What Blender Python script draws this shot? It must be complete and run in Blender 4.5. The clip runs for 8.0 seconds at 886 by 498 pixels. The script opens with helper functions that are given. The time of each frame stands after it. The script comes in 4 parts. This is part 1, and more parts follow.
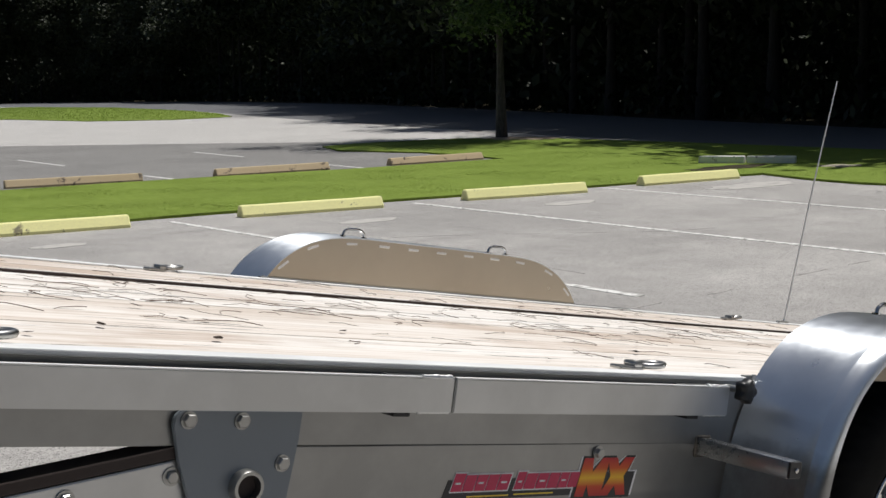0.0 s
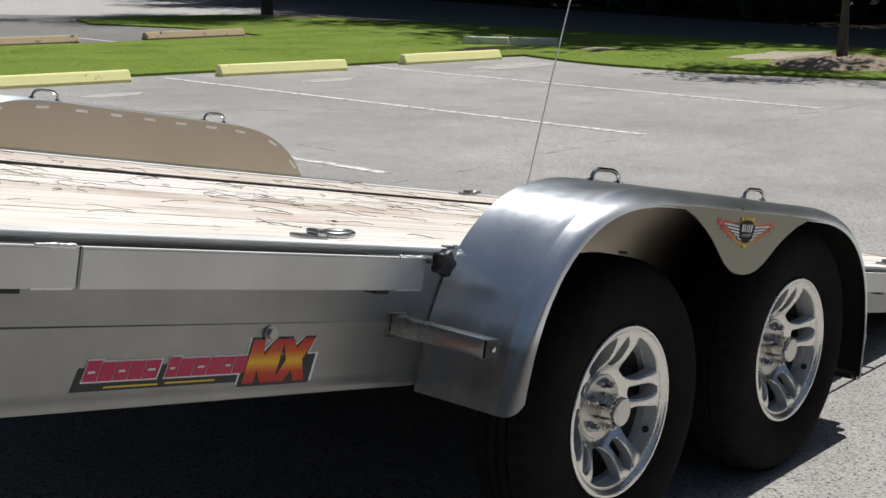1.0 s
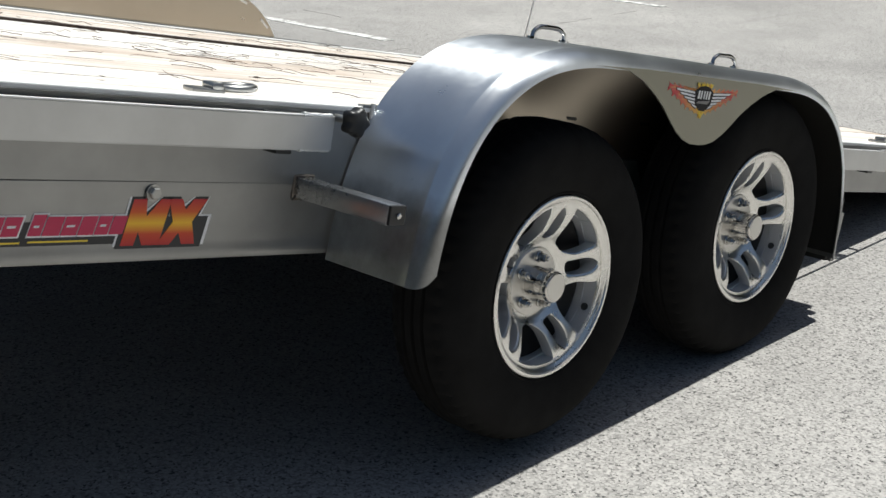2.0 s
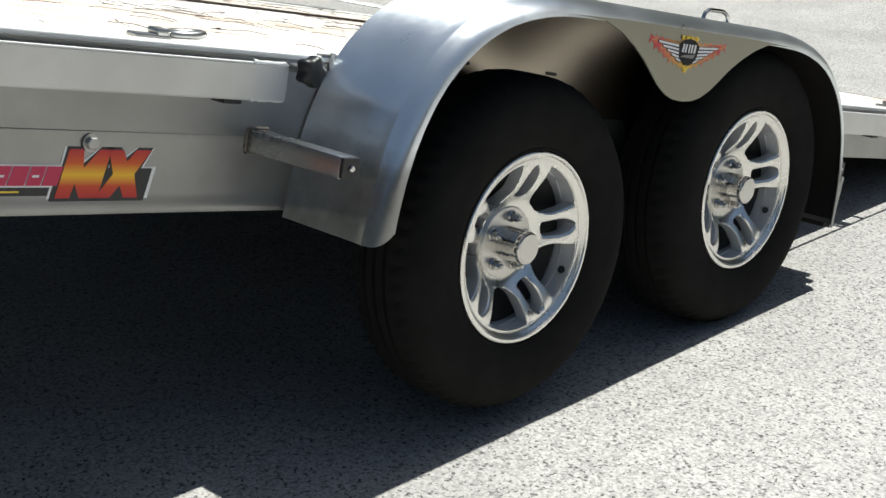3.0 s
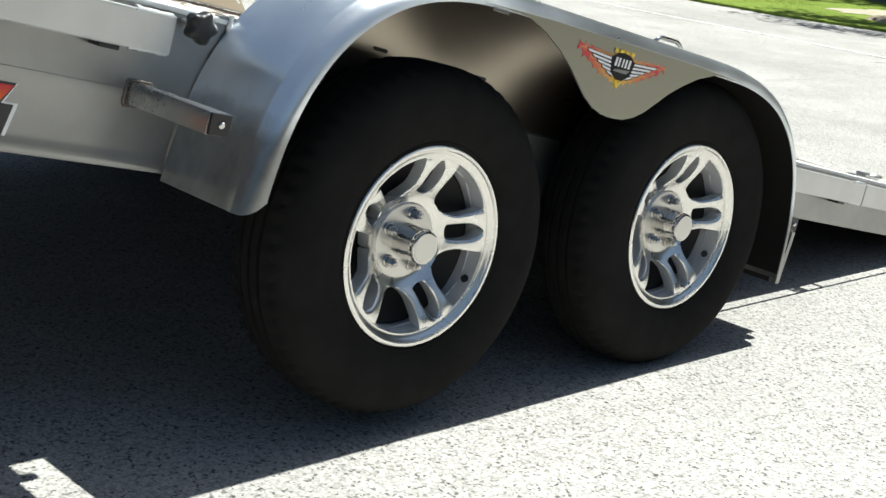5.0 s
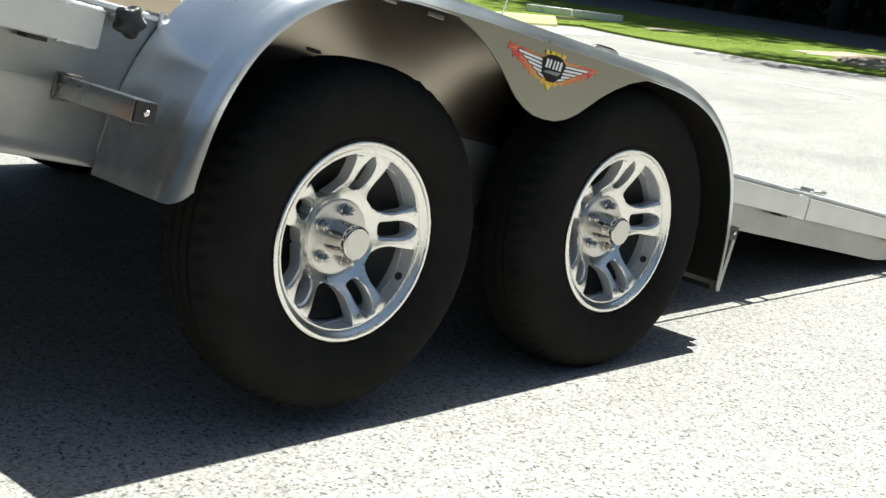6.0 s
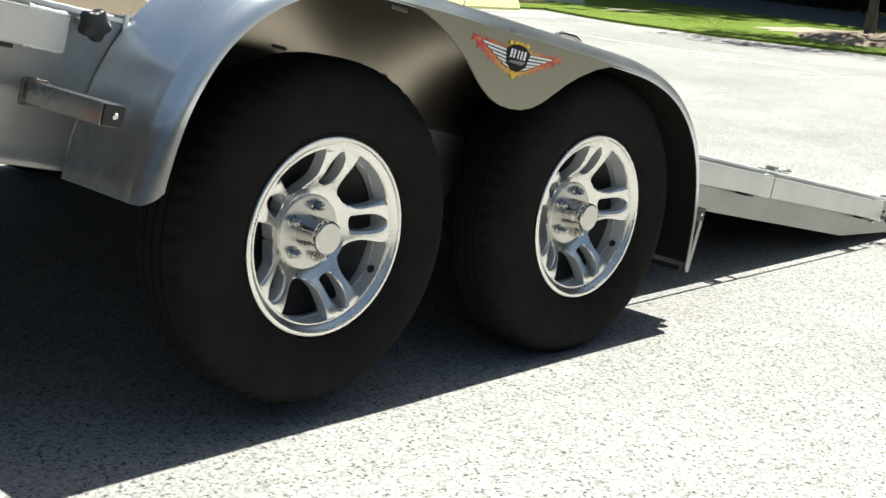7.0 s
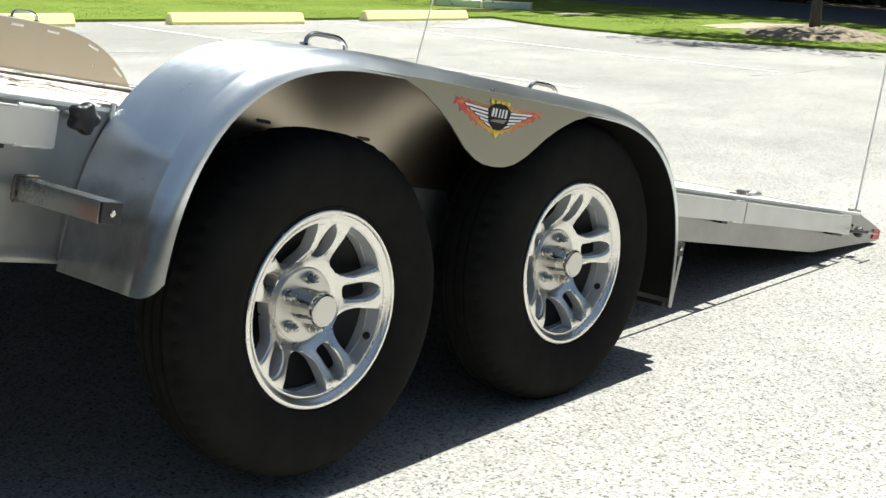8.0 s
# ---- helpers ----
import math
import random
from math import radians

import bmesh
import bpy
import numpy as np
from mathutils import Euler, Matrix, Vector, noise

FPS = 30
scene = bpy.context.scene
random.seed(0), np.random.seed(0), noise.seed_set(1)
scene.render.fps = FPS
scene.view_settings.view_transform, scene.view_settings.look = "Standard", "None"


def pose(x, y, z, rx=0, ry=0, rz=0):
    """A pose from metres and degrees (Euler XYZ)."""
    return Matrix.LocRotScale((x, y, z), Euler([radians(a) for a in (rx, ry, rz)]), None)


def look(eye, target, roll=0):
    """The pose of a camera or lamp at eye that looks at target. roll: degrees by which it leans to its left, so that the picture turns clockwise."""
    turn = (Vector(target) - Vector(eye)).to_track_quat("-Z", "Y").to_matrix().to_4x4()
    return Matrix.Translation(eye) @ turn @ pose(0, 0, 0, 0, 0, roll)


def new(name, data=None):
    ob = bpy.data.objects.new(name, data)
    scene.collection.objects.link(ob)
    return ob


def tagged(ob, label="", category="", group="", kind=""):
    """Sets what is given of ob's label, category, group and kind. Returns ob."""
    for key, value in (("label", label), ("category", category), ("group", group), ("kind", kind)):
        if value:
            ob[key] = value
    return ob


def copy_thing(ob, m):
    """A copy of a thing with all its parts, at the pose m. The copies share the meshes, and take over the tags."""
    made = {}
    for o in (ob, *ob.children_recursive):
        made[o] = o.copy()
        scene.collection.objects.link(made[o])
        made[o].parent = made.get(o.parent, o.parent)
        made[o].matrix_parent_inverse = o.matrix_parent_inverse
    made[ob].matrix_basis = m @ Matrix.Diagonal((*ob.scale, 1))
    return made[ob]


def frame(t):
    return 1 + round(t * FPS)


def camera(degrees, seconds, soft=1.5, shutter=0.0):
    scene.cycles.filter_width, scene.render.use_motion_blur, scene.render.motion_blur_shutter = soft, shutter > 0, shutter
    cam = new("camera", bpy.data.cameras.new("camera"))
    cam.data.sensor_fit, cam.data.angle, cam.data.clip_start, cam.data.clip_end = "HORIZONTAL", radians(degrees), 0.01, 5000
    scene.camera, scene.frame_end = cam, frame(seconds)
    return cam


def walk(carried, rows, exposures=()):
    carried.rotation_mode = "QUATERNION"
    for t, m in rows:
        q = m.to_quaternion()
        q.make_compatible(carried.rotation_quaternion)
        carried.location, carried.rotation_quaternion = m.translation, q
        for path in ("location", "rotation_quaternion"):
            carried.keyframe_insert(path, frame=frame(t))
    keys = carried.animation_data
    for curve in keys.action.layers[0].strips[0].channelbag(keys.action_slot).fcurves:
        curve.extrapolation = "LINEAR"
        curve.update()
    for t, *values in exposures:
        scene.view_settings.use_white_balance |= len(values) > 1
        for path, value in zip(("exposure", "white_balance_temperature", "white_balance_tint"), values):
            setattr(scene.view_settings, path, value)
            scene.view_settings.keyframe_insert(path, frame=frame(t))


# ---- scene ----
cam = camera(37.12, 8.0)
PATH = [
    (0, (-2.909, -1.716, 1.536), (-1.647, -0.185, 1.289), -1.40),
    (0.5, (-2.759, -1.657, 1.494), (-1.347, -0.285, 1.141), -0.79),
    (1, (-2.499, -1.590, 1.422), (-1.016, -0.317, 0.999), 0.34),
    (1.5, (-2.294, -1.575, 1.380), (-0.817, -0.321, 0.886), 1.14),
    (2, (-2.194, -1.655, 1.352), (-0.782, -0.374, 0.747), 1.25),
    (2.2, (-2.078, -1.609, 1.295), (-0.692, -0.312, 0.664), 0.95),
    (3.5, (-1.996, -1.704, 1.269), (-0.623, -0.394, 0.637), 1.27),
    (4, (-1.901, -1.674, 1.245), (-0.526, -0.352, 0.643), 2.90),
    (4.5, (-1.827, -1.717, 1.175), (-0.454, -0.378, 0.608), 5.07),
    (5, (-1.765, -1.801, 1.084), (-0.394, -0.441, 0.562), 6.55),
    (6.5, (-1.729, -1.929, 0.994), (-0.316, -0.582, 0.560), 5.99),
    (7, (-1.748, -1.927, 1.016), (-0.318, -0.609, 0.552), 4.87),
    (7.5, (-1.767, -1.870, 1.051), (-0.308, -0.601, 0.538), 3.40),
    (8, (-1.797, -1.858, 1.139), (-0.321, -0.587, 0.684), 2.17),
]
EXPOSURES = [(0, -0.33, 6450, 10), (0.5, -0.46, 6450, 10), (1, -0.26, 6400, 9), (2, 0.04, 6350, 6), (3.5, 0.58, 6350, 3), (4.5, 0.72, 6350, 2), (6.5, 0.82, 6480, 1), (8, 0.75, 6520, 1)]
walk(cam, [(t, look(eye, target, roll)) for t, eye, target, roll in PATH], EXPOSURES)

# ---- world and sun ----
SUN_K = (-0.385, 0.02)  # ground shift of a shadow for each metre of height
sun_dir = Vector((-SUN_K[0], -SUN_K[1], 1.0)).normalized()
world = bpy.data.worlds.new("sky")
scene.world = world
world.use_nodes = True
sky = world.node_tree.nodes.new("ShaderNodeTexSky")
sky.sky_type = "NISHITA"
sky.sun_disc = False
sky.sun_elevation = math.asin(sun_dir.z)
sky.sun_rotation = math.atan2(sun_dir.x, sun_dir.y)
sky.air_density, sky.dust_density, sky.ozone_density = 1.0, 1.6, 0.7
back = world.node_tree.nodes["Background"]
back.inputs["Strength"].default_value = 0.052
world.node_tree.links.new(sky.outputs["Color"], back.inputs["Color"])
sun = new("sun", bpy.data.lights.new("sun", "SUN"))
sun.data.energy, sun.data.angle, sun.data.color = 5.0, radians(0.53), (1.0, 0.975, 0.935)
sun.matrix_world = Matrix.Translation((0, 0, 30)) @ sun_dir.to_track_quat("Z", "Y").to_matrix().to_4x4()


# ---- materials ----
class Mat:
    """A small builder of node materials in object space (metres)."""

    def __init__(self, name, rough=0.6, metal=0.0, color=(0.5, 0.5, 0.5), spec=0.5):
        self.m = bpy.data.materials.new(name)
        self.m.use_nodes = True
        self.t = self.m.node_tree
        self.b = self.t.nodes["Principled BSDF"]
        self.b.inputs["Roughness"].default_value = rough
        self.b.inputs["Metallic"].default_value = metal
        self.b.inputs["Base Color"].default_value = (*color, 1)
        self.b.inputs["Specular IOR Level"].default_value = spec
        self.co = self.t.nodes.new("ShaderNodeTexCoord")

    def n(self, kind, **values):
        node = self.t.nodes.new(kind)
        for k, v in values.items():
            node.inputs[k].default_value = v
        return node

    def link(self, a, b):
        self.t.links.new(a, b)

    def mapped(self, scale=(1, 1, 1), world_space=False, rot=(0, 0, 0)):
        mp = self.t.nodes.new("ShaderNodeMapping")
        mp.inputs["Scale"].default_value = scale
        mp.inputs["Rotation"].default_value = rot
        if world_space:
            self.link(self.t.nodes.new("ShaderNodeNewGeometry").outputs["Position"], mp.inputs["Vector"])
        else:
            self.link(self.co.outputs["Object"], mp.inputs["Vector"])
        return mp.outputs["Vector"]

    def noise(self, vec, scale, detail=4.0, rough=0.55, distort=0.0):
        nd = self.n("ShaderNodeTexNoise", Scale=scale, Detail=detail, Roughness=rough, Distortion=distort)
        self.link(vec, nd.inputs["Vector"])
        return nd.outputs["Fac"]

    def voronoi(self, vec, scale, out="Distance", rand=1.0):
        nd = self.n("ShaderNodeTexVoronoi", Scale=scale, Randomness=rand)
        self.link(vec, nd.inputs["Vector"])
        return nd.outputs[out]

    def ramp(self, fac, stops):
        nd = self.t.nodes.new("ShaderNodeValToRGB")
        els = nd.color_ramp.elements
        while len(els) < len(stops):
            els.new(0.5)
        for e, (p, c) in zip(els, stops):
            e.position = p
            e.color = (*c, 1) if len(c) == 3 else c
        self.link(fac, nd.inputs["Fac"])
        return nd.outputs["Color"]

    def mix(self, fac, a, b, mode="MIX"):
        nd = self.t.nodes.new("ShaderNodeMix")
        nd.data_type, nd.blend_type = "RGBA", mode
        for sock, v in ((nd.inputs["Factor"], fac), (nd.inputs["A"], a), (nd.inputs["B"], b)):
            if isinstance(v, bpy.types.NodeSocket):
                self.link(v, sock)
            elif isinstance(v, (int, float)):
                sock.default_value = v
            else:
                sock.default_value = (*v, 1)
        return nd.outputs["Result"]

    def random(self):
        return self.t.nodes.new("ShaderNodeObjectInfo").outputs["Random"]

    def island(self):
        return self.t.nodes.new("ShaderNodeNewGeometry").outputs["Random Per Island"]

    def color(self, out):
        self.link(out, self.b.inputs["Base Color"])
        return self

    def rough(self, fac, low, high):
        nd = self.n("ShaderNodeMapRange", **{"To Min": low, "To Max": high, "From Min": 0.3, "From Max": 0.7})
        self.link(fac, nd.inputs["Value"])
        self.link(nd.outputs["Result"], self.b.inputs["Roughness"])
        return self

    def bump(self, height, strength=0.3, dist=0.002):
        nd = self.n("ShaderNodeBump", Strength=strength, Distance=dist)
        self.link(height, nd.inputs["Height"])
        self.link(nd.outputs["Normal"], self.b.inputs["Normal"])
        return self


def make_asphalt(name, dark, mid, light, big=0.35):
    a = Mat(name, rough=0.85, spec=0.3)
    p = a.mapped(world_space=True)
    stones = a.voronoi(p, 155, "Color")
    grey = a.n("ShaderNodeRGBToBW")
    a.link(stones, grey.inputs["Color"])
    c = a.ramp(grey.outputs["Val"], [(0.0, tuple(v * 0.6 for v in dark)), (0.11, dark), (0.21, tuple(v * 0.85 for v in mid)), (0.5, tuple(0.5 * (v + w) for v, w in zip(mid, light))), (0.8, tuple(v * 1.08 for v in light))])
    gap = a.voronoi(p, 155)
    c = a.mix(a.ramp(gap, [(0.62, (0, 0, 0)), (0.95, (0.6, 0.6, 0.6))]), c, dark)
    pits = a.noise(p, 68, 3, 0.65)
    c = a.mix(a.ramp(pits, [(0.616, (0, 0, 0)), (0.64, (1, 1, 1))]), c, tuple(v * 0.3 for v in dark))
    stain = a.noise(p, 0.35, 5, 0.6)
    c = a.mix(a.ramp(stain, [(0.35, (big, big, big)), (0.62, (0, 0, 0))]), c, (0.13, 0.125, 0.12))
    blotch = a.noise(p, 2.2, 4, 0.6)
    c = a.mix(a.ramp(blotch, [(0.3, (0.28, 0.28, 0.28)), (0.7, (0, 0, 0))]), c, (0.16, 0.155, 0.15))
    streak = a.noise(a.mapped((0.16, 2.2, 1), True, (0, 0, 0.12)), 1.0, 4, 0.6)
    c = a.mix(a.ramp(streak, [(0.62, (0, 0, 0)), (0.75, (0.3, 0.3, 0.3))]), c, (0.12, 0.115, 0.11))
    a.color(c)
    a.bump(a.mix(0.5, stones, pits), 0.5, 0.004)
    return a.m


asphalt = make_asphalt("aged_asphalt", (0.115, 0.111, 0.107), (0.41, 0.394, 0.373), (0.54, 0.516, 0.487))
old_asphalt = make_asphalt("older_asphalt", (0.07, 0.067, 0.063), (0.22, 0.212, 0.2), (0.32, 0.31, 0.295), 0.4)
# lighter copy for the lane: low-angle sun glare is painted into it
lane_asphalt = make_asphalt("glare_asphalt", (0.2, 0.19, 0.18), (0.5, 0.48, 0.455), (0.66, 0.64, 0.61), 0.15)
# darker and bluer: part of the tree shade on the road is in this colour
shaded_road_asphalt = make_asphalt("shaded_road_asphalt", (0.04, 0.042, 0.046), (0.11, 0.113, 0.12), (0.18, 0.182, 0.19), 0.2)


def make_metal(name, color, low, high, grain=(1.5, 60, 60), metal=1.0, dirt=0.15, bump=0.05, brushed=0.0, grime_shade=0.0, dents=0.0):
    a = Mat(name, metal=metal, color=color)
    p = a.mapped(grain)
    g = a.noise(p, 6, 4, 0.6)
    big = a.noise(a.mapped(), 3.5, 5, 0.6)
    dark = tuple(v * 0.62 for v in color)
    c = a.mix(a.ramp(big, [(0.4, (dirt * 2, dirt * 2, dirt * 2)), (0.65, (0, 0, 0))]), color, dark)
    rough_src = a.mix(0.25, big, g)
    if grime_shade:
        # road dust plus painted-in dark reflection low on the sheet, with a ragged upper edge
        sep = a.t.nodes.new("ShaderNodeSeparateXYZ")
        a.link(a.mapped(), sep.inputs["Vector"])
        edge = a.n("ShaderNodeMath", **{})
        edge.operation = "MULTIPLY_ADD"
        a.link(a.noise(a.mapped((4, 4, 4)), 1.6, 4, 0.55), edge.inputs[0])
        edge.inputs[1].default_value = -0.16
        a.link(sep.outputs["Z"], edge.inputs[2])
        low_dark_fac = a.ramp(edge.outputs["Value"], [(0.0, (0.85, 0.85, 0.85)), (grime_shade - 0.1, (0.75, 0.75, 0.75)), (grime_shade - 0.045, (0, 0, 0))])
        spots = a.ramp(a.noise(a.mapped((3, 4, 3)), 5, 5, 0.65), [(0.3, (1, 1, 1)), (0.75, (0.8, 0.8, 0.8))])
        low_dark_fac = a.mix(1.0, low_dark_fac, spots, "MULTIPLY")
        c = a.mix(low_dark_fac, c, (0.115, 0.108, 0.094))
    a.color(c)
    a.rough(rough_src, low, high)
    if brushed:
        tan = a.t.nodes.new("ShaderNodeTangent")
        tan.direction_type, tan.axis = "RADIAL", "Y"
        a.link(tan.outputs["Tangent"], a.b.inputs["Tangent"])
        a.b.inputs["Anisotropic"].default_value = brushed
        a.b.inputs["Anisotropic Rotation"].default_value = 0.25
    if bump:
        a.bump(g, bump, 0.001)
    if dents:
        # the slow waves of hand-rolled sheet
        a.bump(a.noise(a.mapped((1.0, 2.2, 1.0)), 7, 2, 0.5), dents, 0.004)
    return a.m


alu = make_metal("mill_aluminium", (0.36, 0.358, 0.345), 0.3, 0.4, (1.5, 40, 40), 0.82, dirt=0.28, bump=0.01)
alu_rail = make_metal("extruded_aluminium", (0.62, 0.622, 0.612), 0.3, 0.4, (1.5, 40, 40), 0.9, dirt=0.2, bump=0.01)
alu_fender = make_metal("fender_aluminium", (0.895, 0.93, 0.96), 0.24, 0.44, (6, 6, 6), dirt=0.16, bump=0.0, brushed=0.8, grime_shade=0.175, metal=0.92, dents=0.3)
# darker copy of the fender metal: the skirt's dim reflection is in its colour
alu_skirt_dim = make_metal("dimmed_skirt_aluminium", (0.28, 0.272, 0.222), 0.34, 0.42, (4, 4, 4), dirt=0.05, bump=0.0)
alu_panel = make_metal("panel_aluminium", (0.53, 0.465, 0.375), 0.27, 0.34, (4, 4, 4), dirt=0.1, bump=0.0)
pale_alu = make_metal("pale_aluminium", (0.8, 0.8, 0.795), 0.4, 0.55, (2, 40, 40), dirt=0.12, bump=0.05)
# paler worn metal that paints the sun's glint along the top edges
glint_alu = make_metal("sunlit_worn_edge", (0.9, 0.9, 0.885), 0.5, 0.65, (2, 40, 40), 0.45, dirt=0.1, bump=0.05)
# near-black: dirt plus the shade inside the arch, in one colour
arch_shade_alu = make_metal("arch_shade_aluminium", (0.035, 0.033, 0.029), 0.6, 0.75, (8, 8, 8), 0.4, dirt=0.3)
scorched = make_metal("scorched_weld", (0.2, 0.175, 0.15), 0.4, 0.6, (60, 60, 60), dirt=0.3, bump=0.4)
weld = make_metal("weld_bead", (0.85, 0.85, 0.84), 0.3, 0.5, (80, 80, 80), bump=0.6)
wheel_face = make_metal("machined_wheel", (0.8, 0.785, 0.745), 0.23, 0.31, (5, 5, 5), dirt=0.05, bump=0.0)
hub_face = make_metal("cast_hub_face", (0.64, 0.625, 0.59), 0.3, 0.4, (8, 8, 8), dirt=0.08, bump=0.0)
wheel_pocket = make_metal("silver_wheel_paint", (0.66, 0.67, 0.68), 0.38, 0.5, (30, 30, 30), 0.35, dirt=0.1)
nut_chrome = make_metal("nut_chrome", (0.5, 0.49, 0.47), 0.12, 0.2, (30, 30, 30), dirt=0.2, bump=0.0)
wheel_dark = make_metal("wheel_dark", (0.012, 0.011, 0.01), 0.6, 0.8, (20, 20, 20), 0.1)
chrome = make_metal("chrome", (0.62, 0.6, 0.57), 0.05, 0.1, (20, 20, 20), dirt=0.04, bump=0.0)
steel = make_metal("zinc_steel", (0.46, 0.455, 0.435), 0.28, 0.45, (60, 60, 60), dirt=0.25, bump=0.15)
plate_paint = make_metal("blue_grey_paint", (0.2, 0.225, 0.25), 0.3, 0.42, (20, 20, 20), 0.25, dirt=0.1)
dark_steel = make_metal("rusty_dark_steel", (0.055, 0.04, 0.034), 0.6, 0.8, (20, 20, 20), 0.2, dirt=0.3)
black_plastic = Mat("black_plastic", 0.42, 0, (0.012, 0.012, 0.012)).m
red_lens = Mat("red_lens", 0.2, 0, (0.55, 0.02, 0.03)).m


def make_rubber():
    a = Mat("tyre_rubber", 0.88, 0, spec=0.07)
    p = a.mapped()
    c = a.ramp(a.noise(p, 14, 5, 0.6), [(0.3, (0.0108, 0.0104, 0.0099)), (0.7, (0.0168, 0.0162, 0.0155))])
    a.color(c).bump(a.noise(p, 160, 3, 0.6), 0.15, 0.001)
    return a.m


rubber = make_rubber()


def make_wood():
    a = Mat("weathered_pine", 0.75, 0, spec=0.25)
    v = a.t.nodes.new("ShaderNodeVectorMath")
    v.operation = "ADD"
    a.link(a.co.outputs["Object"], v.inputs[0])
    sc = a.t.nodes.new("ShaderNodeVectorMath")
    sc.operation = "SCALE"
    sc.inputs[0].default_value = (37.0, 11.0, 5.0)
    a.link(a.random(), sc.inputs["Scale"])
    a.link(sc.outputs["Vector"], v.inputs[1])
    mp = a.n("ShaderNodeMapping", Scale=(0.8, 16, 16))
    a.link(v.outputs["Vector"], mp.inputs["Vector"])
    p = mp.outputs["Vector"]
    grain = a.noise(p, 1.6, 6, 0.65, 0.4)
    fine = a.noise(p, 7, 4, 0.7)
    c = a.ramp(grain, [(0.28, (0.45, 0.37, 0.31)), (0.4, (0.68, 0.625, 0.565)), (0.55, (0.83, 0.805, 0.765)), (0.75, (0.88, 0.87, 0.845))])
    c = a.mix(a.ramp(fine, [(0.6, (0, 0, 0)), (0.72, (0.4, 0.4, 0.4))]), c, (0.33, 0.275, 0.23))
    tone = a.ramp(a.random(), [(0, (0.84, 0.785, 0.74)), (0.45, (1, 1, 1)), (1, (0.92, 0.865, 0.82))])
    c = a.mix(1.0, c, tone, "MULTIPLY")
    stain = a.noise(v.outputs["Vector"], 1.1, 5, 0.65)
    c = a.mix(a.ramp(stain, [(0.5, (0, 0, 0)), (0.68, (0.6, 0.6, 0.6))]), c, (0.42, 0.3, 0.215))
    crack = a.noise(mp.outputs["Vector"], 3.2, 2, 0.5, 0.2)
    c = a.mix(a.ramp(crack, [(0.655, (0, 0, 0)), (0.69, (0.85, 0.85, 0.85))]), c, (0.07, 0.058, 0.048))
    a.color(c).bump(a.mix(0.5, grain, fine), 0.5, 0.004)
    return a.m


wood = make_wood()


def make_paint(name, color, under, worn=0.6, scale=9.0):
    a = Mat(name, 0.7, 0, spec=0.3)
    p = a.mapped(world_space=True)
    chips = a.noise(p, scale, 6, 0.7)
    fine = a.noise(p, 60, 3, 0.6)
    c = a.mix(a.ramp(fine, [(0.35, (0.14, 0.14, 0.14)), (0.6, (0, 0, 0))]), color, under)
    c = a.mix(a.ramp(chips, [(worn, (0, 0, 0)), (worn + 0.05, (1, 1, 1))]), c, under)
    a.color(c).bump(fine, 0.3, 0.003)
    return a.m


yellow_paint = make_paint("worn_yellow_paint", (0.95, 0.91, 0.42), (0.25, 0.225, 0.14), 0.625, 4)
line_paint = make_paint("worn_line_paint", (0.78, 0.77, 0.74), (0.36, 0.345, 0.325), 0.5, 14)
bare_concrete = make_paint("stained_concrete", (0.54, 0.42, 0.26), (0.13, 0.105, 0.08), 0.555, 3.2)
tube_steel = make_metal("worn_tube_steel", (0.5, 0.505, 0.505), 0.22, 0.34, (40, 40, 40), dirt=0.3, bump=0.05)
white_concrete = make_paint("whitewashed_concrete", (0.86, 0.85, 0.81), (0.2, 0.18, 0.15), 0.6, 6)
patch_mat = make_paint("cement_patch", (0.47, 0.45, 0.42), (0.3, 0.29, 0.27), 0.55, 6)


def make_earth(name, stops, scale=6.0):
    a = Mat(name, 0.95, 0, spec=0.15)
    p = a.mapped(world_space=True)
    c = a.ramp(a.noise(p, scale, 6, 0.7), stops)
    big = a.noise(p, 0.5, 4, 0.6)
    c = a.mix(a.ramp(big, [(0.4, (0, 0, 0)), (0.7, (0.5, 0.5, 0.5))]), c, stops[0][1])
    a.color(c).bump(a.noise(p, 30, 4, 0.7), 0.7, 0.02)
    return a.m


turf = make_earth("turf_soil", [(0.3, (0.15, 0.205, 0.036)), (0.55, (0.19, 0.262, 0.045)), (0.75, (0.25, 0.3, 0.075))])
forest_soil = make_earth("leaf_litter", [(0.3, (0.03, 0.025, 0.015)), (0.55, (0.06, 0.05, 0.03)), (0.75, (0.1, 0.085, 0.06))])
mulch_soil = make_earth("mulch", [(0.3, (0.16, 0.12, 0.085)), (0.55, (0.34, 0.28, 0.21)), (0.75, (0.5, 0.44, 0.36))], 14)
sand_soil = make_earth("pale_sand", [(0.3, (0.32, 0.28, 0.2)), (0.6, (0.5, 0.45, 0.36)), (0.8, (0.55, 0.52, 0.45))], 8)


def make_leaf(name, a0, a1, trans=0.25):
    a = Mat(name, 0.6, 0, spec=0.25)
    c = a.ramp(a.island(), [(0, a0), (0.6, a1), (1, tuple(v * 1.25 for v in a1))])
    a.color(c)
    tr = a.n("ShaderNodeBsdfTranslucent")
    a.link(c, tr.inputs["Color"])
    ms = a.n("ShaderNodeMixShader", Fac=trans)
    a.link(a.b.outputs["BSDF"], ms.inputs[1])
    a.link(tr.outputs["BSDF"], ms.inputs[2])
    a.link(ms.outputs["Shader"], a.t.nodes["Material Output"].inputs["Surface"])
    return a.m


blade_green = make_leaf("grass_blades", (0.155, 0.215, 0.038), (0.2, 0.272, 0.05), 0.45)
